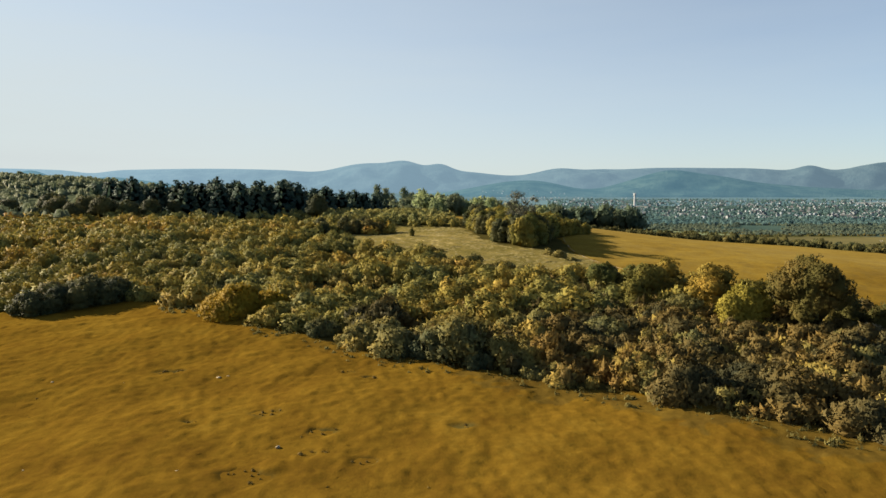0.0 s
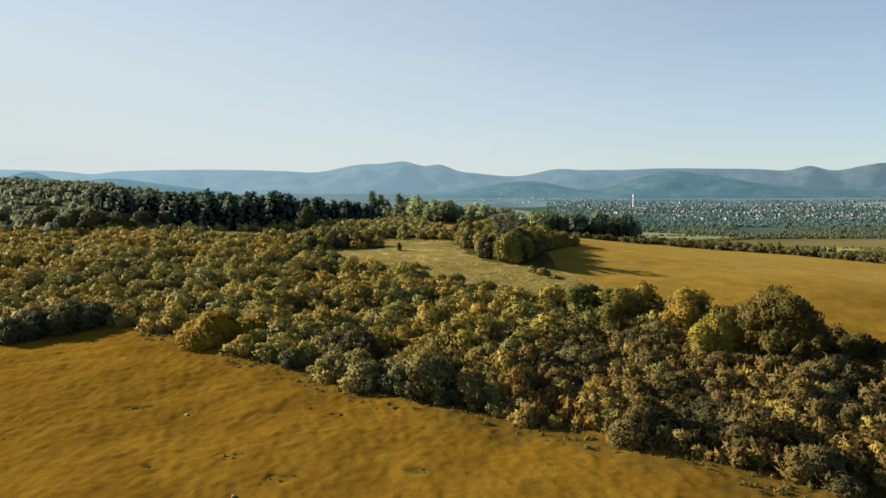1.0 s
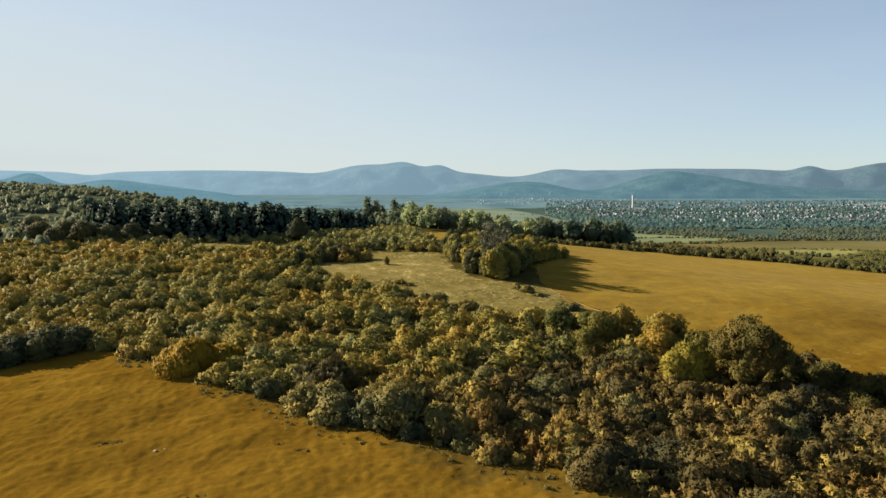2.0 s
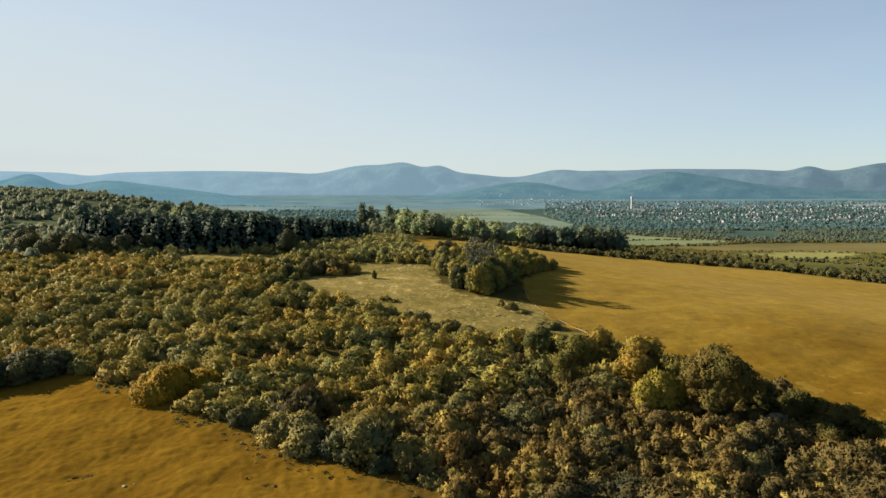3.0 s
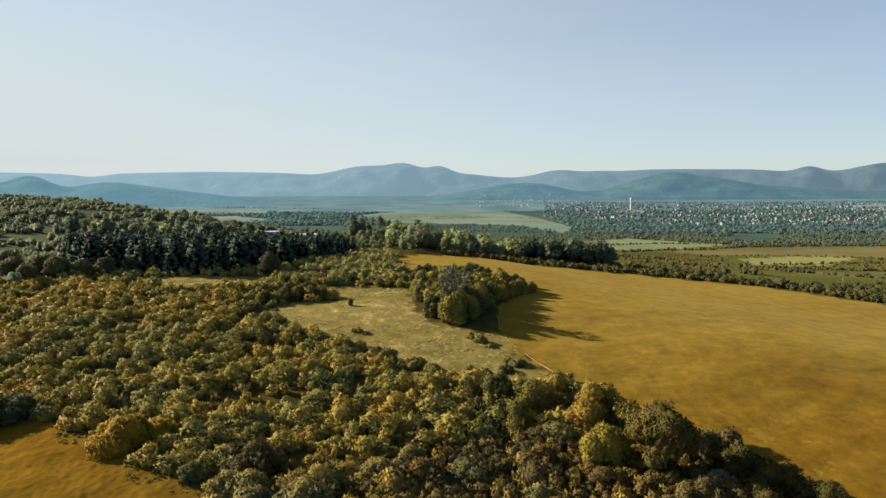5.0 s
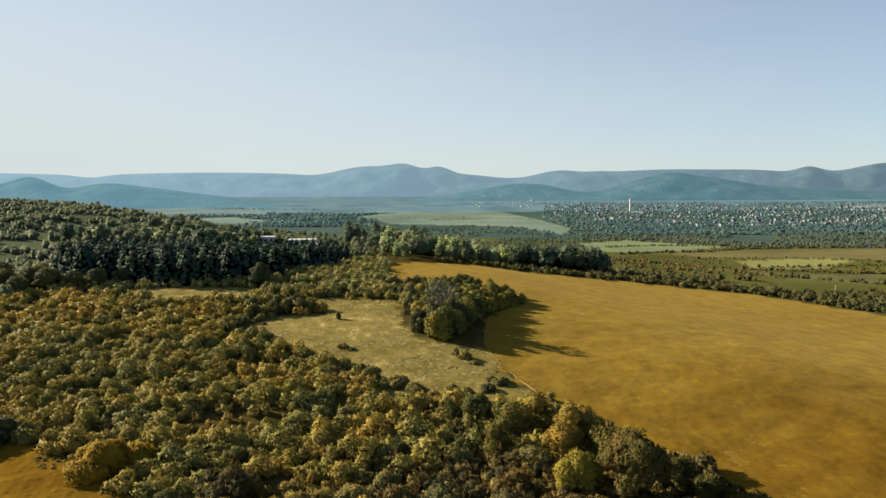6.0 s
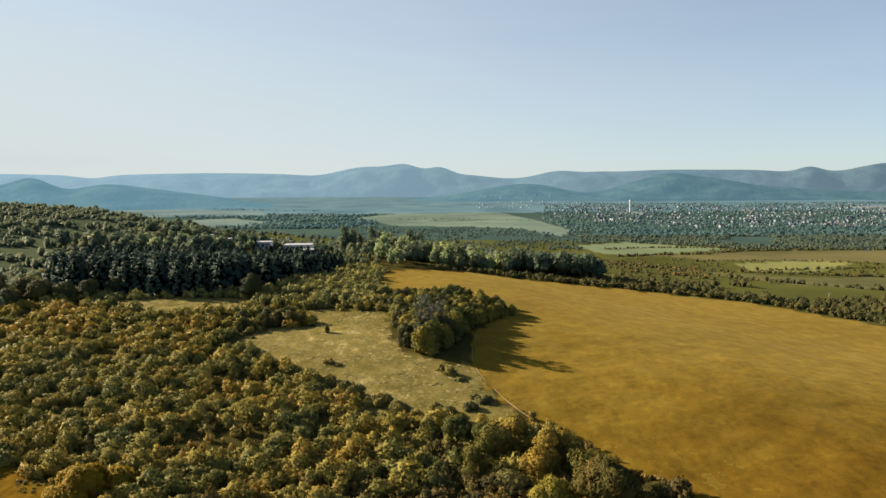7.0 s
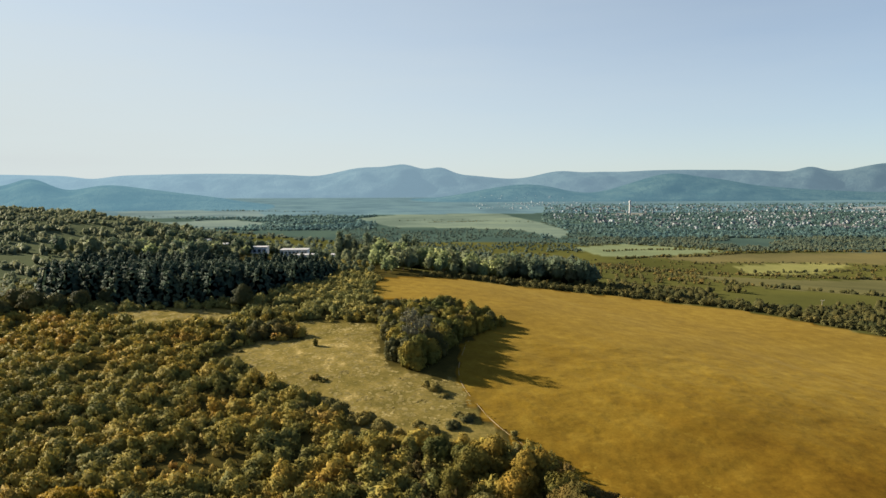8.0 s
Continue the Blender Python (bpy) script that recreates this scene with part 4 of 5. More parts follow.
for k in range(len(x)):
    plant("wood_tree", wood_kinds[(1, 4)[k % 2]], at(x[k], y[k]), rng.uniform(0, 6), float(rng.uniform(1.1, 1.45)), "dark broad tree in a small wood beyond the field", "tree", "dark wood", ("crown", "trunk"))
LIGHTWOOD = [(-8, 262), (10, 270), (45, 286), (60, 330), (70, 400), (-24, 430), (-24, 345)]
x, y = scatter(rng, -60, 80, 250, 430, 7.4, lambda x, y: inside(x, y, LIGHTWOOD) & (wobble(x, y, 20, 5.0) < 0.6))
for k in range(len(x)):
    plant("wood_tree", wood_kinds[(0, 3, 2, 0, 3)[rng.integers(5)]], at(x[k], y[k]), rng.uniform(0, 6), float(rng.uniform(0.75, 1.2) * (0.75 + 0.45 * ease(y[k], 270, 330))), "light green broad tree in open woodland beyond the field", "tree", "open woodland", ("crown", "trunk"))
def clear_view(x, y):
    """A grassy break in the trees before the small white block."""
    return (np.abs(x - 16.5 + 63.5 * (y - 10) / 382) > 4.0) | (y < 300)


GAPWOOD = [(-40, 286), (-22, 258), (-9, 258), (-14, 300), (-24, 352), (-44, 352)]
x, y = scatter(rng, -50, 0, 250, 360, 5.5, lambda x, y: inside(x, y, GAPWOOD) & clear_view(x, y))
for k in range(len(x)):
    plant("wood_tree", wood_kinds[(1, 3, 4)[rng.integers(3)]], at(x[k], y[k]), rng.uniform(0, 6), float(rng.uniform(0.45, 0.75) * (0.5 + 0.55 * ease(y[k], 275, 330))), "green broad tree between the pine stand and the field", "tree", "open woodland", ("crown", "trunk"))
x, y = scatter(rng, -60, 0, 256, 380, 4.2, lambda x, y: inside(x, y, GAPWOOD))
stuff("gap_scrub", light, x, y, 0.4, 0.8, HEDGELEAF, "low green scrub under the trees beside the pines", "scrub")
poplar_kinds = [poplar_meshes(rng, rng.uniform(13, 15.5), rng.uniform(2.0, 2.6), WOODLEAF) for _ in range(3)]
for k, (px, py, s) in enumerate([(-35.5, 340, 1.05), (-31.5, 342, 0.95), (-22, 350, 1.0), (-18.5, 356, 0.85), (-4, 385, 0.85), (2, 388, 0.8), (24, 372, 0.7), (-28, 345, 0.8)]):
    plant("poplar", poplar_kinds[k % 3], at(px, py), k * 0.8, float(s * (11.0 - height(px, py)) / 14.5), "tall slender dark poplar beyond the pines", "poplar tree", "poplars", ("crown", "trunk"))

# ---- the white buildings among the trees ----


def box_part(name, size, at_point, mat, parent, bevel=0.0, label=""):
    bm = bmesh.new()
    bmesh.ops.create_cube(bm, size=1.0, matrix=Matrix.Translation(at_point) @ Matrix.Diagonal((*size, 1)))
    if bevel:
        bmesh.ops.bevel(bm, geom=bm.edges[:], offset=bevel, segments=1, affect="EDGES")
    me = bpy.data.meshes.new(name)
    bm.to_mesh(me)
    bm.free()
    me.materials.append(mat)
    return part(name, me, parent, label)


def white_block(x, y, wide, deep, tall, storeys, bays, turn, label):
    ob = thing("white_building", label, "building", "white buildings")
    ob.matrix_basis = pose(x, y, float(height(x, y)) - 0.3, 0, 0, turn)
    wall = box_part("wall", (wide, deep, tall), (0, 0, tall / 2), PLASTER, ob)
    box_part("roof", (wide + 0.7, deep + 0.7, 0.45), (0, 0, tall + 0.225), PALEROOF, ob, 0.06)
    step = wide / bays
    for s in range(storeys):
        for k in range(bays):
            w = box_part("window", (step * 0.62, 0.14, tall / storeys * 0.45), (-wide / 2 + step * (k + 0.5), -deep / 2 - 0.05, tall * (s + 0.55) / storeys), PANE, ob)
            box_part("sill", (step * 0.7, 0.25, 0.12), (-wide / 2 + step * (k + 0.5), -deep / 2 - 0.11, tall * (s + 0.55) / storeys - tall / storeys * 0.25), CONCRETE, w)
    return wall


white_block(-71, 390, 16, 10, 5.8, 2, 7, 4, "long white two-storey building with dark window bays")
white_block(-46, 392, 7, 9, 6.8, 2, 3, 4, "white two-storey block with a flat roof among poplars")
white_block(-61, 374, 14, 7, 3.6, 1, 5, 6, "low pale outbuilding behind the pines")
white_block(-50, 368, 7, 6, 3.4, 1, 2, 12, "small pale shed beside tall poplars")
white_block(-92, 386, 11, 8, 4.2, 1, 4, 4, "white wing with a flat roof behind pines")
white_block(-116, 384, 12, 8, 4.2, 1, 4, 10, "pale single-storey house among birches")
white_block(-130, 396, 9, 8, 4.6, 1, 3, -5, "small white house among birches")
x, y = scatter(rng, -190, 80, 300, 470, 9.3, lambda x, y: (wobble(x, y, 18, 3.0) < 0.55) & ~inside(x, y, LIGHTWOOD) & ~inside(x, y, DARKWOOD) & ((y > 402) | (x < -92)) & (y < 460 - 0.1 * x) & (x > -190 + 0.1 * y))
park = [tree_meshes(rng, rng.uniform(6, 9.5), rng.uniform(2.2, 3.2), [WOODLEAF, PALELEAF, HILLLEAF][k % 3], 0.04, 0.8, 1.0, "park_tree") for k in range(6)]
for k in range(min(len(x), 230)):
    plant("park_tree", park[(0, 3, 2, 5, 0, 1)[rng.integers(6)]], at(x[k], y[k]), rng.uniform(0, 6), float(rng.uniform(0.6, 1.1)), "broad green tree on the wooded land round the white buildings", "tree", "park trees", ("crown", "trunk"))
x, y = scatter(rng, -170, 20, 404, 500, 12.0, lambda x, y: (x < 15 - 0.25 * (y - 404)) & (wobble(x, y, 24, 3.0) < 0.5))
for k in range(len(x)):
    plant("park_tree", park[(0, 3, 2, 5, 0, 3)[rng.integers(6)]], at(x[k], y[k]), rng.uniform(0, 6), float(rng.uniform(0.8, 1.15)), "broad green tree in the wood behind the white buildings", "tree", "park trees", ("crown", "trunk"))

# ---- valley: hedges, woods, town ----
clump = [far_tree(rng, rng.uniform(2.2, 3.4), rng.uniform(3.6, 6), 2, 10, 1.3) for _ in range(10)]
speck = [far_tree(rng, rng.uniform(2.6, 4.4), rng.uniform(3.6, 6), 1, 7, 2.0) for _ in range(10)]


def along(points, gap, spread):
    """Points strewn along a line on the plan."""
    xs, ys = [], []
    for (ax, ay), (bx, by) in zip(points, points[1:]):
        n = max(2, int(np.hypot(bx - ax, by - ay) / gap))
        t = np.linspace(0, 1, n)
        xs.append(ax + (bx - ax) * t + rng.normal(0, spread, n))
        ys.append(ay + (by - ay) * t + rng.normal(0, spread, n))
    return np.concatenate(xs), np.concatenate(ys)


for line, gap, lo, hi in (([(150, 540), (201, 640), (239, 606), (344, 618), (432, 593), (560, 600)], 4.5, 0.35, 0.8), ([(229, 769), (282, 786), (340, 791), (394, 822), (520, 835), (700, 830)], 5, 0.3, 0.8),
                          ([(313, 722), (411, 722), (486, 690), (620, 680)], 7, 0.2, 0.5), ([(335, 640), (430, 655), (560, 660)], 6, 0.3, 0.6), ([(180, 345), (240, 322), (330, 345)], 5, 0.3, 0.6),
                          ([(230, 850), (300, 870), (420, 860)], 6, 0.3, 0.7), ([(-90, 1560), (60, 1580), (240, 1480), (262, 1210)], 9, 0.3, 0.7), ([(-20, 1500), (110, 1520)], 8, 0.3, 0.6),
                          ([(-900, 1760), (-620, 1740), (-420, 1700)], 10, 0.4, 0.9), ([(-800, 2150), (-600, 2080), (-380, 2000)], 10, 0.5, 1.0), ([(440, 560), (470, 640), (530, 700)], 6, 0.4, 0.8)):
    x, y = along(line, gap * (1 if gap > 8 else 0.42), 2.2)
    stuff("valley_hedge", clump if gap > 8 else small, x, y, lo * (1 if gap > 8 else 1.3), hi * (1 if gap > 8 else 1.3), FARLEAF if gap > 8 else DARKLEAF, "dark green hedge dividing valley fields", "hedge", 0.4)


def fan(n, lo, hi, left, right, keep=None):
    """Points spread over a wedge of the valley, evenly by bearing and by nearness."""
    y = np.exp(rng.uniform(np.log(lo), np.log(hi), n))
    u = rng.uniform(left, right, n)
    x = 9 + u * y
    ok = np.ones(n, bool) if keep is None else keep(x, y, u)
    return x[ok], y[ok]


def off_crops(x, y, u=None):
    ok = np.ones(x.shape, bool)
    for _, poly in CROPS[1:]:
        ok &= ~inside(x, y, poly)
    return ok


for name, n, lo, hi, left, right, s0, s1, label in (
        ("valley_wood", 4600, 840, 1060, 0.22, 0.95, 0.3, 0.95, "dense woods in front of the valley town"),
        ("town_trees", 8500, 1040, 2500, 0.16, 0.95, 0.4, 1.25, "garden trees between the houses of the town"),
        ("orchard_scrub", 2000, 860, 1300, -0.16, 0.24, 0.3, 0.75, "low scrub and young trees on the valley floor"),
        ("plain_wood", 2200, 1250, 1800, -0.42, -0.1, 0.6, 1.4, "dark wood on the plain beyond the pines"),
        ("slope_wood", 500, 480, 860, -0.45, 0.22, 0.5, 1.2, "green trees down the slope to the valley"),
        ("bush_land", 1700, 330, 860, 0.16, 0.8, 0.2, 0.6, "low scrub between the valley fields"),
        ("west_wood", 420, 560, 1500, -0.8, -0.4, 0.6, 1.3, "trees beyond the western hillside")):
    patch = float(rng.uniform(0, 6))
    x, y = fan(n, lo, hi, left, right, lambda x, y, u: off_crops(x, y) & (wobble(x, y, 90, patch) < 0.62))
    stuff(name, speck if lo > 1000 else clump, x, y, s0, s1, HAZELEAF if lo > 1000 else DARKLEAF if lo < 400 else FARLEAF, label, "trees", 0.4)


def house_meshes(wide, deep, tall, pitch, wall_mat, roof_mat):
    w, d = wide / 2, deep / 2
    wall = [(-w, -d, -2), (w, -d, -2), (w, d, -2), (-w, d, -2), (-w, -d, tall), (w, -d, tall), (w, d, tall), (-w, d, tall), (-w, 0, tall + pitch), (w, 0, tall + pitch)]
    me = bpy.data.meshes.new("house_wall")
    me.from_pydata(wall, [], [(0, 1, 5, 4), (1, 2, 6, 9, 5), (2, 3, 7, 6), (3, 0, 4, 8, 7)])
    me.materials.append(wall_mat)
    o, e, t = 0.5, 0.35, 0.28
    roof = bpy.data.meshes.new("house_roof")
    k = pitch / d
    top = [(-w - o, -d - e, tall - k * e + t), (w + o, -d - e, tall - k * e + t), (w + o, 0, tall + pitch + t), (-w - o, 0, tall + pitch + t), (w + o, d + e, tall - k * e + t), (-w - o, d + e, tall - k * e + t)]
    low = [(a, b, c - t) for a, b, c in top]
    roof.from_pydata(top + low, [], [(0, 1, 2, 3), (3, 2, 4, 5), (7, 6, 9, 8), (8, 9, 11, 10), (0, 6, 7, 1), (5, 4, 10, 11), (1, 7, 8, 2), (2, 8, 10, 4), (0, 3, 9, 6), (3, 5, 11, 9)])
    roof.materials.append(roof_mat)
    return me, roof


house_kinds = [house_meshes(*v) for v in ((10, 8, 4.5, 3.2, HOUSEWALL, HOUSEROOF), (12, 9, 6, 3.5, HOUSEWALL, HOUSEROOF), (9, 9, 5, 4, HOUSEWALL, HOUSEROOF), (14, 9, 4, 3, HOUSEWALL, HOUSEROOF), (10, 8, 5, 3, HOUSEWALL, PALEROOF), (12, 8, 5, 3, CONCRETE, PALEROOF))]


def house(x, y, z, k, turn, s):
    ob = thing("house", "pale rendered house with a tiled gable roof in the valley town", "house", "town houses")
    ob.matrix_basis = Matrix.LocRotScale((x, y, z), Euler((0, 0, turn)), (s, s, s))
    part("wall", house_kinds[k][0], ob)
    part("roof", house_kinds[k][1], ob)


x, y = fan(620, 1230, 2300, 0.19, 0.78, lambda x, y, u: (y > 1000 + np.maximum(0.5 - u, 0) * 1700) & off_crops(x, y))
for k in range(min(len(x), 290)):
    house(x[k], y[k], float(height(x[k], y[k])) + 1.0, int(rng.integers(4)), float(rng.uniform(-0.8, 0.8)), float(rng.uniform(0.38, 0.66)))
yv = rng.uniform(2150, 2980, 130)
xv = 9 + rng.normal(0.145, 0.055, 130) * yv
zv = np.maximum(ridge_height(xv, yv, *EAST), height(xv, yv)) - 1.0
gable = (np.array([(-5, -4, -2), (5, -4, -2), (5, 4, -2), (-5, 4, -2), (-5, -4, 4), (5, -4, 4), (5, 4, 4), (-5, 4, 4), (-5, 0, 7), (5, 0, 7)], float),
         np.array([(0, 1, 5), (0, 5, 4), (1, 2, 6), (1, 6, 5), (2, 3, 7), (2, 7, 6), (3, 0, 4), (3, 4, 7), (4, 5, 9), (4, 9, 8), (6, 7, 8), (6, 8, 9), (5, 6, 9), (7, 4, 8)]))
v, f, _ = stamped(rng, [(*gable, gable[0] * 0)], xv, yv, zv, rng.uniform(0.3, 0.55, 130))
# Greyed blue walls: haze over the far hillside put into the colour.
HILLTOWN = plain_material("hazed_render", (0.242, 0.277, 0.299), 0.9, 0.35, 0.02)
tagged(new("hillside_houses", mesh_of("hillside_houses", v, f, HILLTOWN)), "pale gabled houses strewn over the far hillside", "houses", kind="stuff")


x, y = fan(900, 1230, 2350, 0.17, 0.8, lambda x, y, u: (y > 1000 + np.maximum(0.5 - u, 0) * 1700) & off_crops(x, y) & (wobble(x, y, 70, 2.0) > -0.35))
v, f, _ = stamped(rng, [(*gable, gable[0] * 0)], x, y, height(x, y) + 0.6, rng.uniform(0.28, 0.58, len(x)))
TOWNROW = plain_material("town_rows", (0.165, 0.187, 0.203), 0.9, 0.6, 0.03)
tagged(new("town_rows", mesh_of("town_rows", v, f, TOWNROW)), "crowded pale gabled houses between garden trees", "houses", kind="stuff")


def water_tower(x, y):
    ob = thing("water_tower", "slender pale concrete water tower above the town", "tower")
    ob.matrix_basis = pose(x, y, float(height(x, y)) - 0.5)

    def drum(name, r0, r1, z0, z1, mat, seg=16):
        bm = bmesh.new()
        bmesh.ops.create_cone(bm, cap_ends=True, segments=seg, radius1=r0, radius2=r1, depth=z1 - z0, matrix=Matrix.Translation((0, 0, (z0 + z1) / 2)))
        me = bpy.data.meshes.new(name)
        bm.to_mesh(me)
        bm.free()
        me.materials.append(mat)
        part(name, me, ob)

    drum("shaft", 2.8, 2.3, 0, 33, CONCRETE)
    drum("tank", 2.5, 3.3, 33, 36, CONCRETE)
    drum("rim", 3.3, 3.2, 36, 40, CONCRETE)
    drum("cap", 3.4, 1.0, 40, 41.5, PALEROOF)


water_tower(530, 1760)


def utility_pole(x, y):
    ob = thing("utility_pole", "weathered pale utility pole beyond the field hedge", "pole")
    ob.matrix_basis = pose(x, y, float(height(x, y)) - 0.3)
    part("shaft", mesh_of("pole_shaft", *limb((0, 0, 0), (0, 0, 5.6), 0.15, 0.1, 8), WOODPOLE), ob)
    part("crossarm", mesh_of("pole_arm", *limb((-0.7, 0, 5.2), (0.7, 0, 5.2), 0.06, 0.06, 6), WOODPOLE), ob)
    for dx in (-0.6, 0, 0.6):
        part("insulator", mesh_of("pole_insulator", *limb((dx, 0, 5.25), (dx, 0, 5.45), 0.05, 0.03, 6), PLASTER), ob)


utility_pole(164, 249)

# ---- track, bare earth, grass ----


def ribbon(name, points, wide, mat, label, lift=0.05):
    """A strip of bare ground laid along a smooth line."""
    p = np.array(points, float)
    t = np.linspace(0, len(p) - 1, 12 * (len(p) - 1))
    i = np.clip(t.astype(int), 0, len(p) - 2)
    f = (t - i)[:, None]
    a, q, r, c = p[np.maximum(i - 1, 0)], p[i], p[i + 1], p[np.minimum(i + 2, len(p) - 1)]
    line = 0.5 * (2 * q + (r - a) * f + (2 * a - 5 * q + 4 * r - c) * f ** 2 + (3 * q - a - 3 * r + c) * f ** 3)
    d = np.gradient(line, axis=0)
    d /= np.linalg.norm(d, axis=1, keepdims=True)
    side = np.stack([-d[:, 1], d[:, 0]], -1) * wide / 2 * (1 + 0.35 * wobble(t, t, 0.35, 1.0))[:, None]
    rows = [line - side, line - side * 0.4, line + side * 0.4, line + side]
    v = np.concatenate([np.c_[r, height(r[:, 0], r[:, 1]) + lift * k] for r, k in zip(rows, (-0.5, 1, 1, -0.5))])
    n = len(t)
    j = np.arange(n - 1)
    faces = np.concatenate([np.stack([k * n + j, k * n + j + 1, (k + 1) * n + j + 1, (k + 1) * n + j], -1) for k in range(3)])
    return tagged(new(name, mesh_of(name, v, faces[:, ::-1], mat, True)), label, "track", kind="structure")


EARTH = plain_material("pale_earth", (0.2, 0.155, 0.085), 0.95, 0.3, 1.5, bump=0.4)
BROWNWEED = leaf_material("brown_weeds", [(0.1, (0.0891, 0.0594, 0.0183)), (0.9, (0.166, 0.113, 0.0293))], 0.2)
ribbon("track_rut", [(25, 151), (24, 145.6), (22.5, 133), (22.4, 126), (23.3, 120), (25.6, 111), (27.8, 103.8), (30.7, 98.4), (33.2, 93.4), (35.5, 89.1), (38.9, 85), (43, 79)], 0.17, EARTH, "thin pale worn track along the field's edge")


def tufts(name, keep, box, n, tall, wide, mat, label, ragged=0.6):
    """Dry grass as small ragged tussocks, thicker in patches."""
    x0, x1, y0, y1 = box
    x, y = rng.uniform(x0, x1, n), rng.uniform(y0, y1, n)
    ok = keep(x, y) & (rng.uniform(-1, 1.3, n) < wobble(x, y, 1.7, 3.0) + 0.5 * wobble(x, y, 7, 8.0) + 0.55)
    x, y = x[ok], y[ok]
    m, k = len(x), 6
    h = tall * rng.uniform(0.4, 1.2, m) * (1 + 0.35 * wobble(x, y, 5, 2.0))
    w = wide * rng.uniform(0.5, 1.4, m)
    a = np.arange(k) * 2 * np.pi / k + rng.uniform(0, 6.28, m)[:, None]
    far = w[:, None] * rng.uniform(1 - ragged, 1 + ragged, (m, k))
    rx, ry = x[:, None] + np.cos(a) * far, y[:, None] + np.sin(a) * far
    ring = np.stack([rx, ry, height(rx, ry) - 0.03], -1)
    top = np.stack([x + rng.normal(0.04, 0.07, m) * w / 0.2, y + rng.normal(0, 0.07, m) * w / 0.2, height(x, y) + h], -1)
    v = np.concatenate([ring, top[:, None]], 1).reshape(-1, 3)
    j = np.arange(k)
    f = (np.stack([j, (j + 1) % k, np.full(k, k)], -1)[None] + np.arange(m)[:, None, None] * (k + 1)).reshape(-1, 3)
    side = np.stack([np.cos(a) * 0.12, np.sin(a) * 0.12, np.ones_like(a)], -1)
    up = np.concatenate([side, np.tile((-0.04, 0.02, 1.0), (m, 1, 1))], 1).reshape(-1, 3)
    return tagged(new(name, mesh_of(name, v, f, mat, True, up / np.linalg.norm(up, axis=1, keepdims=True))), label, "grass", kind="stuff")


LATTICE = np.random.default_rng(11).uniform(-1, 1, (256, 256))


def patchy(x, y, size):
    """Smooth random swells of about the given size, in metres."""
    a, b = np.asarray(x) / size + 31.7, np.asarray(y) / size + 57.3
    i, j = np.floor(a).astype(int), np.floor(b).astype(int)
    u, v = a - i, b - j
    u, v = u * u * (3 - 2 * u), v * v * (3 - 2 * v)
    g = [LATTICE[(i + di) % 256, (j + dj) % 256] for di, dj in ((0, 0), (1, 0), (0, 1), (1, 1))]
    return (g[0] * (1 - u) + g[1] * u) * (1 - v) + (g[2] * (1 - u) + g[3] * u) * v


def grass_relief(x, y):
    """Tussocks and drifts of standing dry grass, combed a little by the wind."""
    wx, wy = 0.9 * x + 0.44 * y, 0.9 * y - 0.44 * x
    clump = np.maximum(patchy(wx, wy * 0.7, 0.55) + 0.5 * patchy(x, y, 1.3), -0.2)
    return 0.05 * clump + 0.03 * patchy(x, y, 0.32) + 0.06 * patchy(wx * 0.85, wy, 2.6) + 0.03 * patchy(x, y, 7.0)


def grass_sheet(name, poly, box, step, cover, tall, label, weedy=0.0):
    """The grass itself: a finely swelling sheet over one stretch of the ground."""
    x0, x1, y0, y1 = box
    gx, gy = np.meshgrid(np.arange(x0, x1, step), np.arange(y0, y1, step))
    x = gx + rng.uniform(-0.3, 0.3, gx.shape) * step
    y = gy + rng.uniform(-0.3, 0.3, gx.shape) * step
    jx, jy = x + 0.8 * patchy(x, y, 2.0), y + 0.8 * patchy(y, x, 2.0)
    held = inside(jx, jy, poly) & (x > -7 - 0.78 * (y - 9)) & (x < 25 + 0.78 * (y - 9))
    thin = (1 - ease(y, y1 - 32, y1 - 2)) * (1 - ease(x, x1 - 30, x1 - 2)) if weedy == 0 else 1.0
    z = height(x, y) + 0.15 * thin - 0.06 + tall * thin * grass_relief(x, y) - 0.12 * scraped(x, y)
    m = x.shape[1]
    i = np.arange(x.shape[0] - 1)[:, None] * m
    j = np.arange(m - 1)[None]
    f = np.stack([i + j, i + j + 1, i + m + j + 1, i + m + j], -1).reshape(-1, 4)
    f = f[held.ravel()[f].all(1)]
    used, f = np.unique(f, return_inverse=True)
    v = np.stack([x, y, z], -1).reshape(-1, 3)[used]
    me = mesh_of(name, v, f.reshape(-1, 4), bpy.data.materials["grassland"], True)
    data = np.tile((cover, 0.0, 0.0, 1.0), (len(v), 1)).astype(np.float32)
    data[:, 0] -= 0.42 * cover / 0.5 * scraped(v[:, 0], v[:, 1])
    if not weedy:  # tawny low down, turning gold towards the crest
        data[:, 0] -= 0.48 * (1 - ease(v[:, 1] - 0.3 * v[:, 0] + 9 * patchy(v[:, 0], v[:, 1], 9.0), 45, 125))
    else:
        reach = weedy + 1.6 * patchy(v[:, 0], v[:, 1], 2.6) + 1.2 * patchy(v[:, 0], v[:, 1], 0.8) + 2.4 * ease(v[:, 0], -5, 20)
        data[:, 0] -= 0.2 * cover / 0.5 * (~inside(v[:, 0] + reach * 0.4, v[:, 1] + reach * 0.9, poly)) * ease(v[:, 0], -30, 5)
    me.color_attributes.new("cover", "FLOAT_COLOR", "POINT").data.foreach_set("color", data.ravel())
    return tagged(new(name, me), label, "grass", kind="stuff")


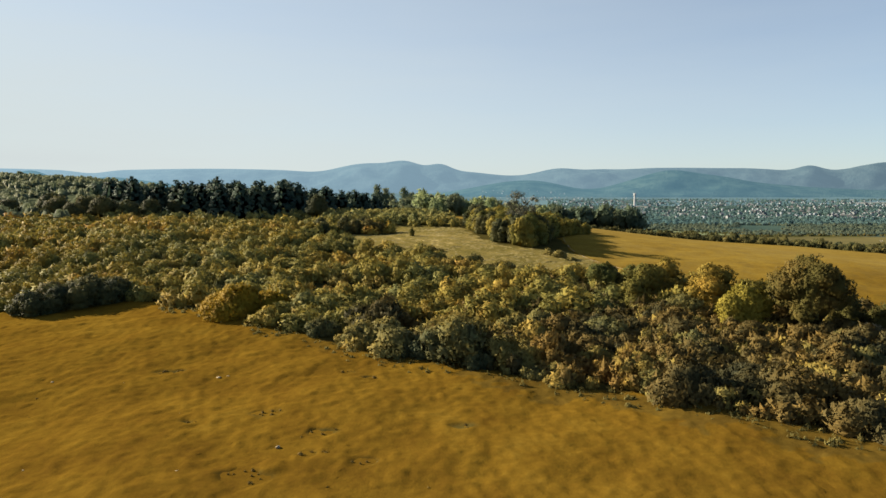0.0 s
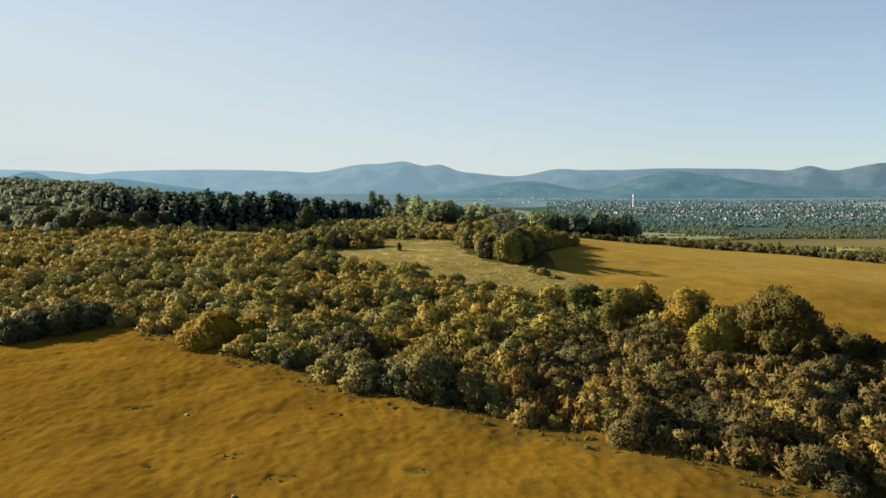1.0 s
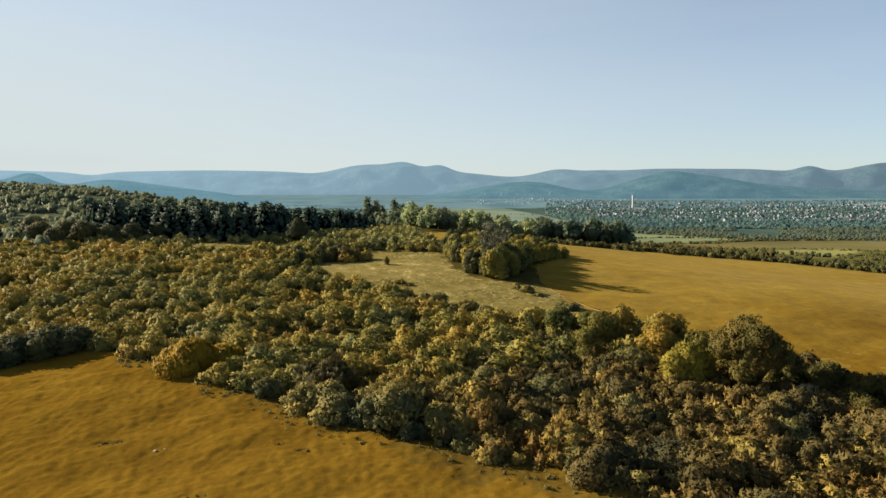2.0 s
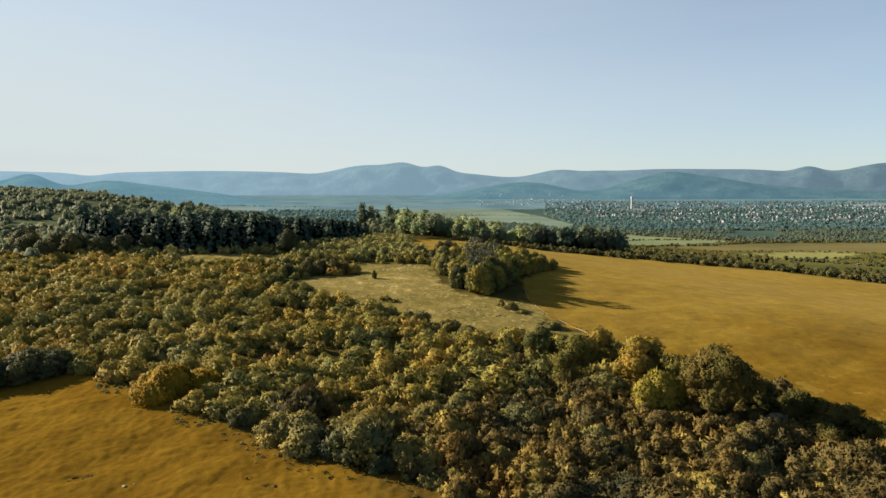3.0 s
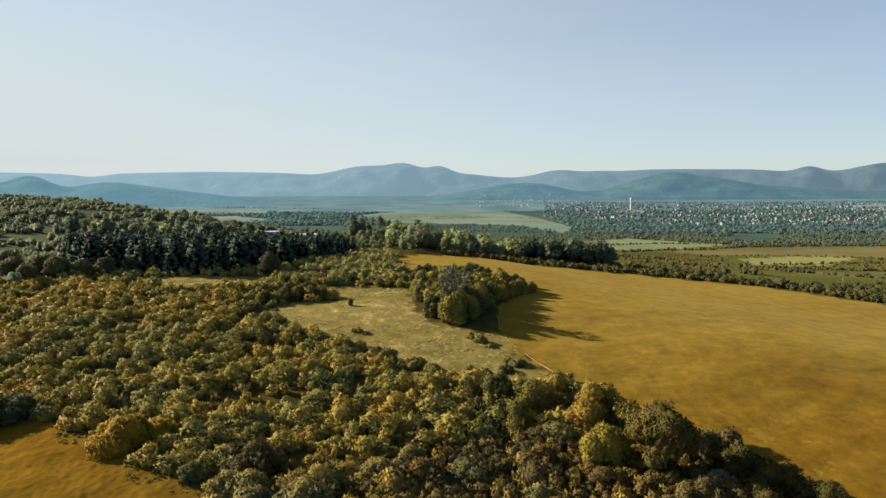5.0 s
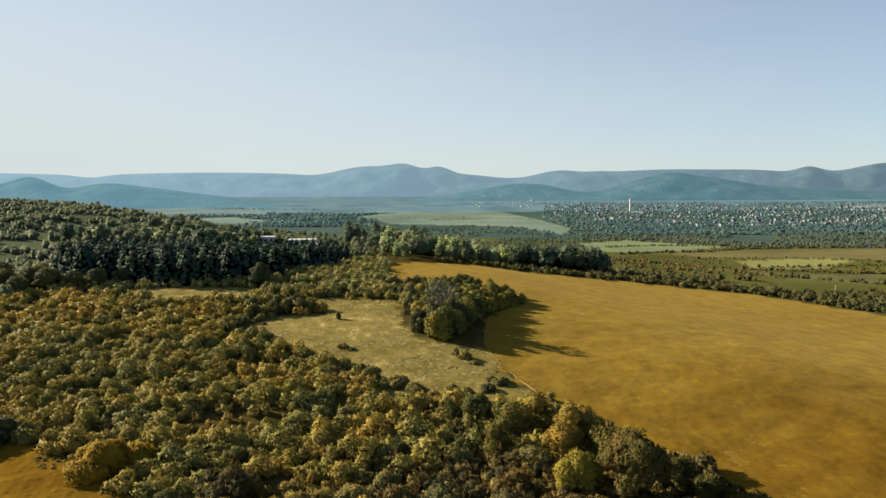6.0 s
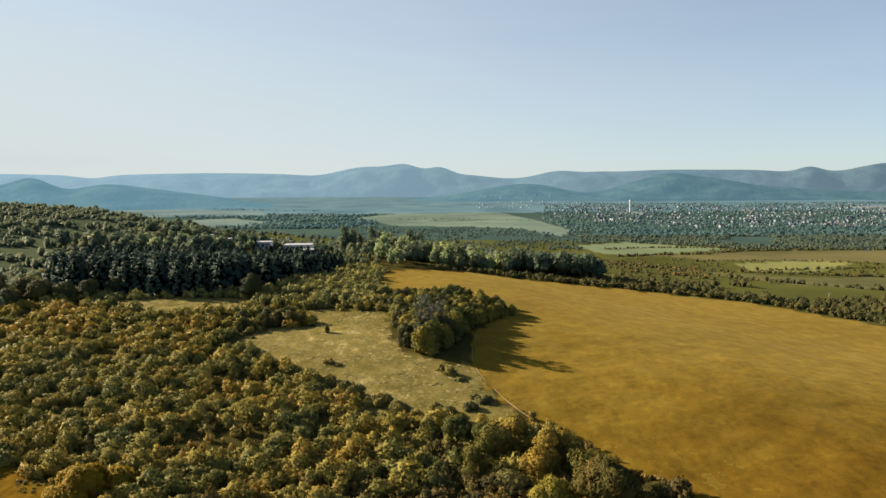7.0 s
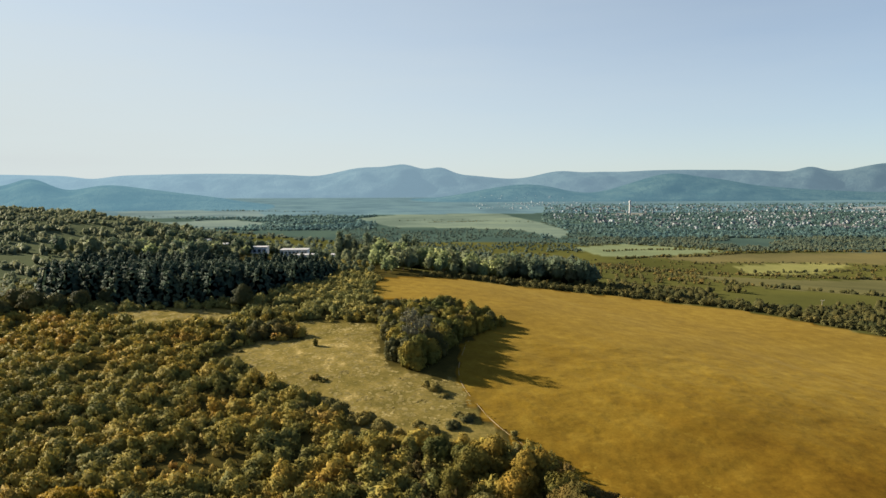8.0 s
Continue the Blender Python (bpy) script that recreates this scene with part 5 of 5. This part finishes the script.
SCRAPES = [(-12.4, 42.6, 0.75), (-13.6, 51.2, 0.6), (-7.7, 58.8, 0.42), (-9.4, 60, 0.3), (-9.4, 48.3, 0.5), (-24, 60.2, 0.5), (-0.7, 49.4, 0.5), (-18.1, 49.8, 0.3), (-6.1, 44.4, 0.4), (-9.7, 45.3, 0.35), (-23, 60.6, 0.3)]


def scraped(x, y):
    """How bare the ground is: 1 in the middle of a scrape, fading out raggedly."""
    bare = np.zeros(np.shape(x))
    for px, py, r in SCRAPES:
        d = np.hypot((x - px) / 1.7, y - py) / r + 0.35 * patchy(x, y, 0.5) + 0.25 * patchy(x, y, 1.1)
        bare = np.maximum(bare, 1 - ease(d, 0.5, 1.3))
    return bare


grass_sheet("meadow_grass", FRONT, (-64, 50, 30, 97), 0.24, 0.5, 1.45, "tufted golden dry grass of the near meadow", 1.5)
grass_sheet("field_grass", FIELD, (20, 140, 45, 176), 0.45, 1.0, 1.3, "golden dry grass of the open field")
tufts("pale_meadow_grass", lambda x, y: inside(x, y, MEADOW) | inside(x, y, GLADE), (-76, 24, 103, 185), 15000, 0.1, 0.4, PALEGRASS, "pale bleached grass of the clearing")


weed = [raw_bush(rng, 0.4, 0.22, 0.1, 0.13, 0.7, 2) for _ in range(4)]
for px, py, r in SCRAPES:
    n = 2 + int(9 * r)
    stuff("weeds", weed, px + rng.normal(0, r * 1.2, n), py + rng.normal(0, r * 0.6, n), 0.15, 0.45, BROWNWEED, "low brown weeds round bare earth", "weeds", 0.0)


def by_thicket(x, y):
    return inside(x, y, FRONT) & ~inside(x - 1.2, y - 2.6 - 1.2 * wobble(x, y, 4, 1.0), [(px, py - 0.0) for px, py in FRONT]) | (inside(x, y, FRONT) & ~inside(x + 0.8, y + 2.6 + 1.3 * wobble(x, y, 4, 1.0), FRONT))


x, y = scatter(rng, -34, 50, 30, 90, 0.8, lambda x, y: by_thicket(x, y) & (patchy(x, y, 1.8) > -0.35 - 0.5 * ease(x, -5, 15)))
stuff("edge_weeds", weed, x, y, 0.35, 1.1, WEEDLEAF, "tall grey-brown weeds along the thicket's foot", "weeds", 0.05)


x, y = scatter(rng, -45, 30, 26, 86, 3.4, lambda x, y: inside(x, y - 3, FRONT) & (wobble(x, y, 6, 3.0) > 0.1))
stuff("meadow_weeds", weed, x, y, 0.15, 0.4, BROWNWEED, "scattered low brown weeds in the dry meadow", "weeds", 0.03)


STONE = plain_material("pale_stone", (0.3, 0.24, 0.15), 0.9, 0.2, 4.0)


def stone(x, y, r):
    me = mesh_of("stone", *ball(rng, np.zeros(3), r, 7, 4, 0.7)[:2], STONE, True)
    ob = tagged(new("stone", me), "small pale stone lying in dry grass", "stone", "stones in the meadow")
    ob.matrix_basis = Matrix.LocRotScale((x, y, float(height(x, y)) + r * 0.4), Euler((0, 0, x)), (1.4, 1.0, 1.0))


for px, py, r in ((-19.4, 59.0, 0.16), (-19.3, 51.3, 0.13), (-11.5, 46.1, 0.12), (-26.0, 57.4, 0.12), (-31.6, 57.8, 0.1), (-24.5, 43.6, 0.1), (-16.0, 43.0, 0.12), (-18.8, 59.4, 0.09)):
    stone(px, py, r)
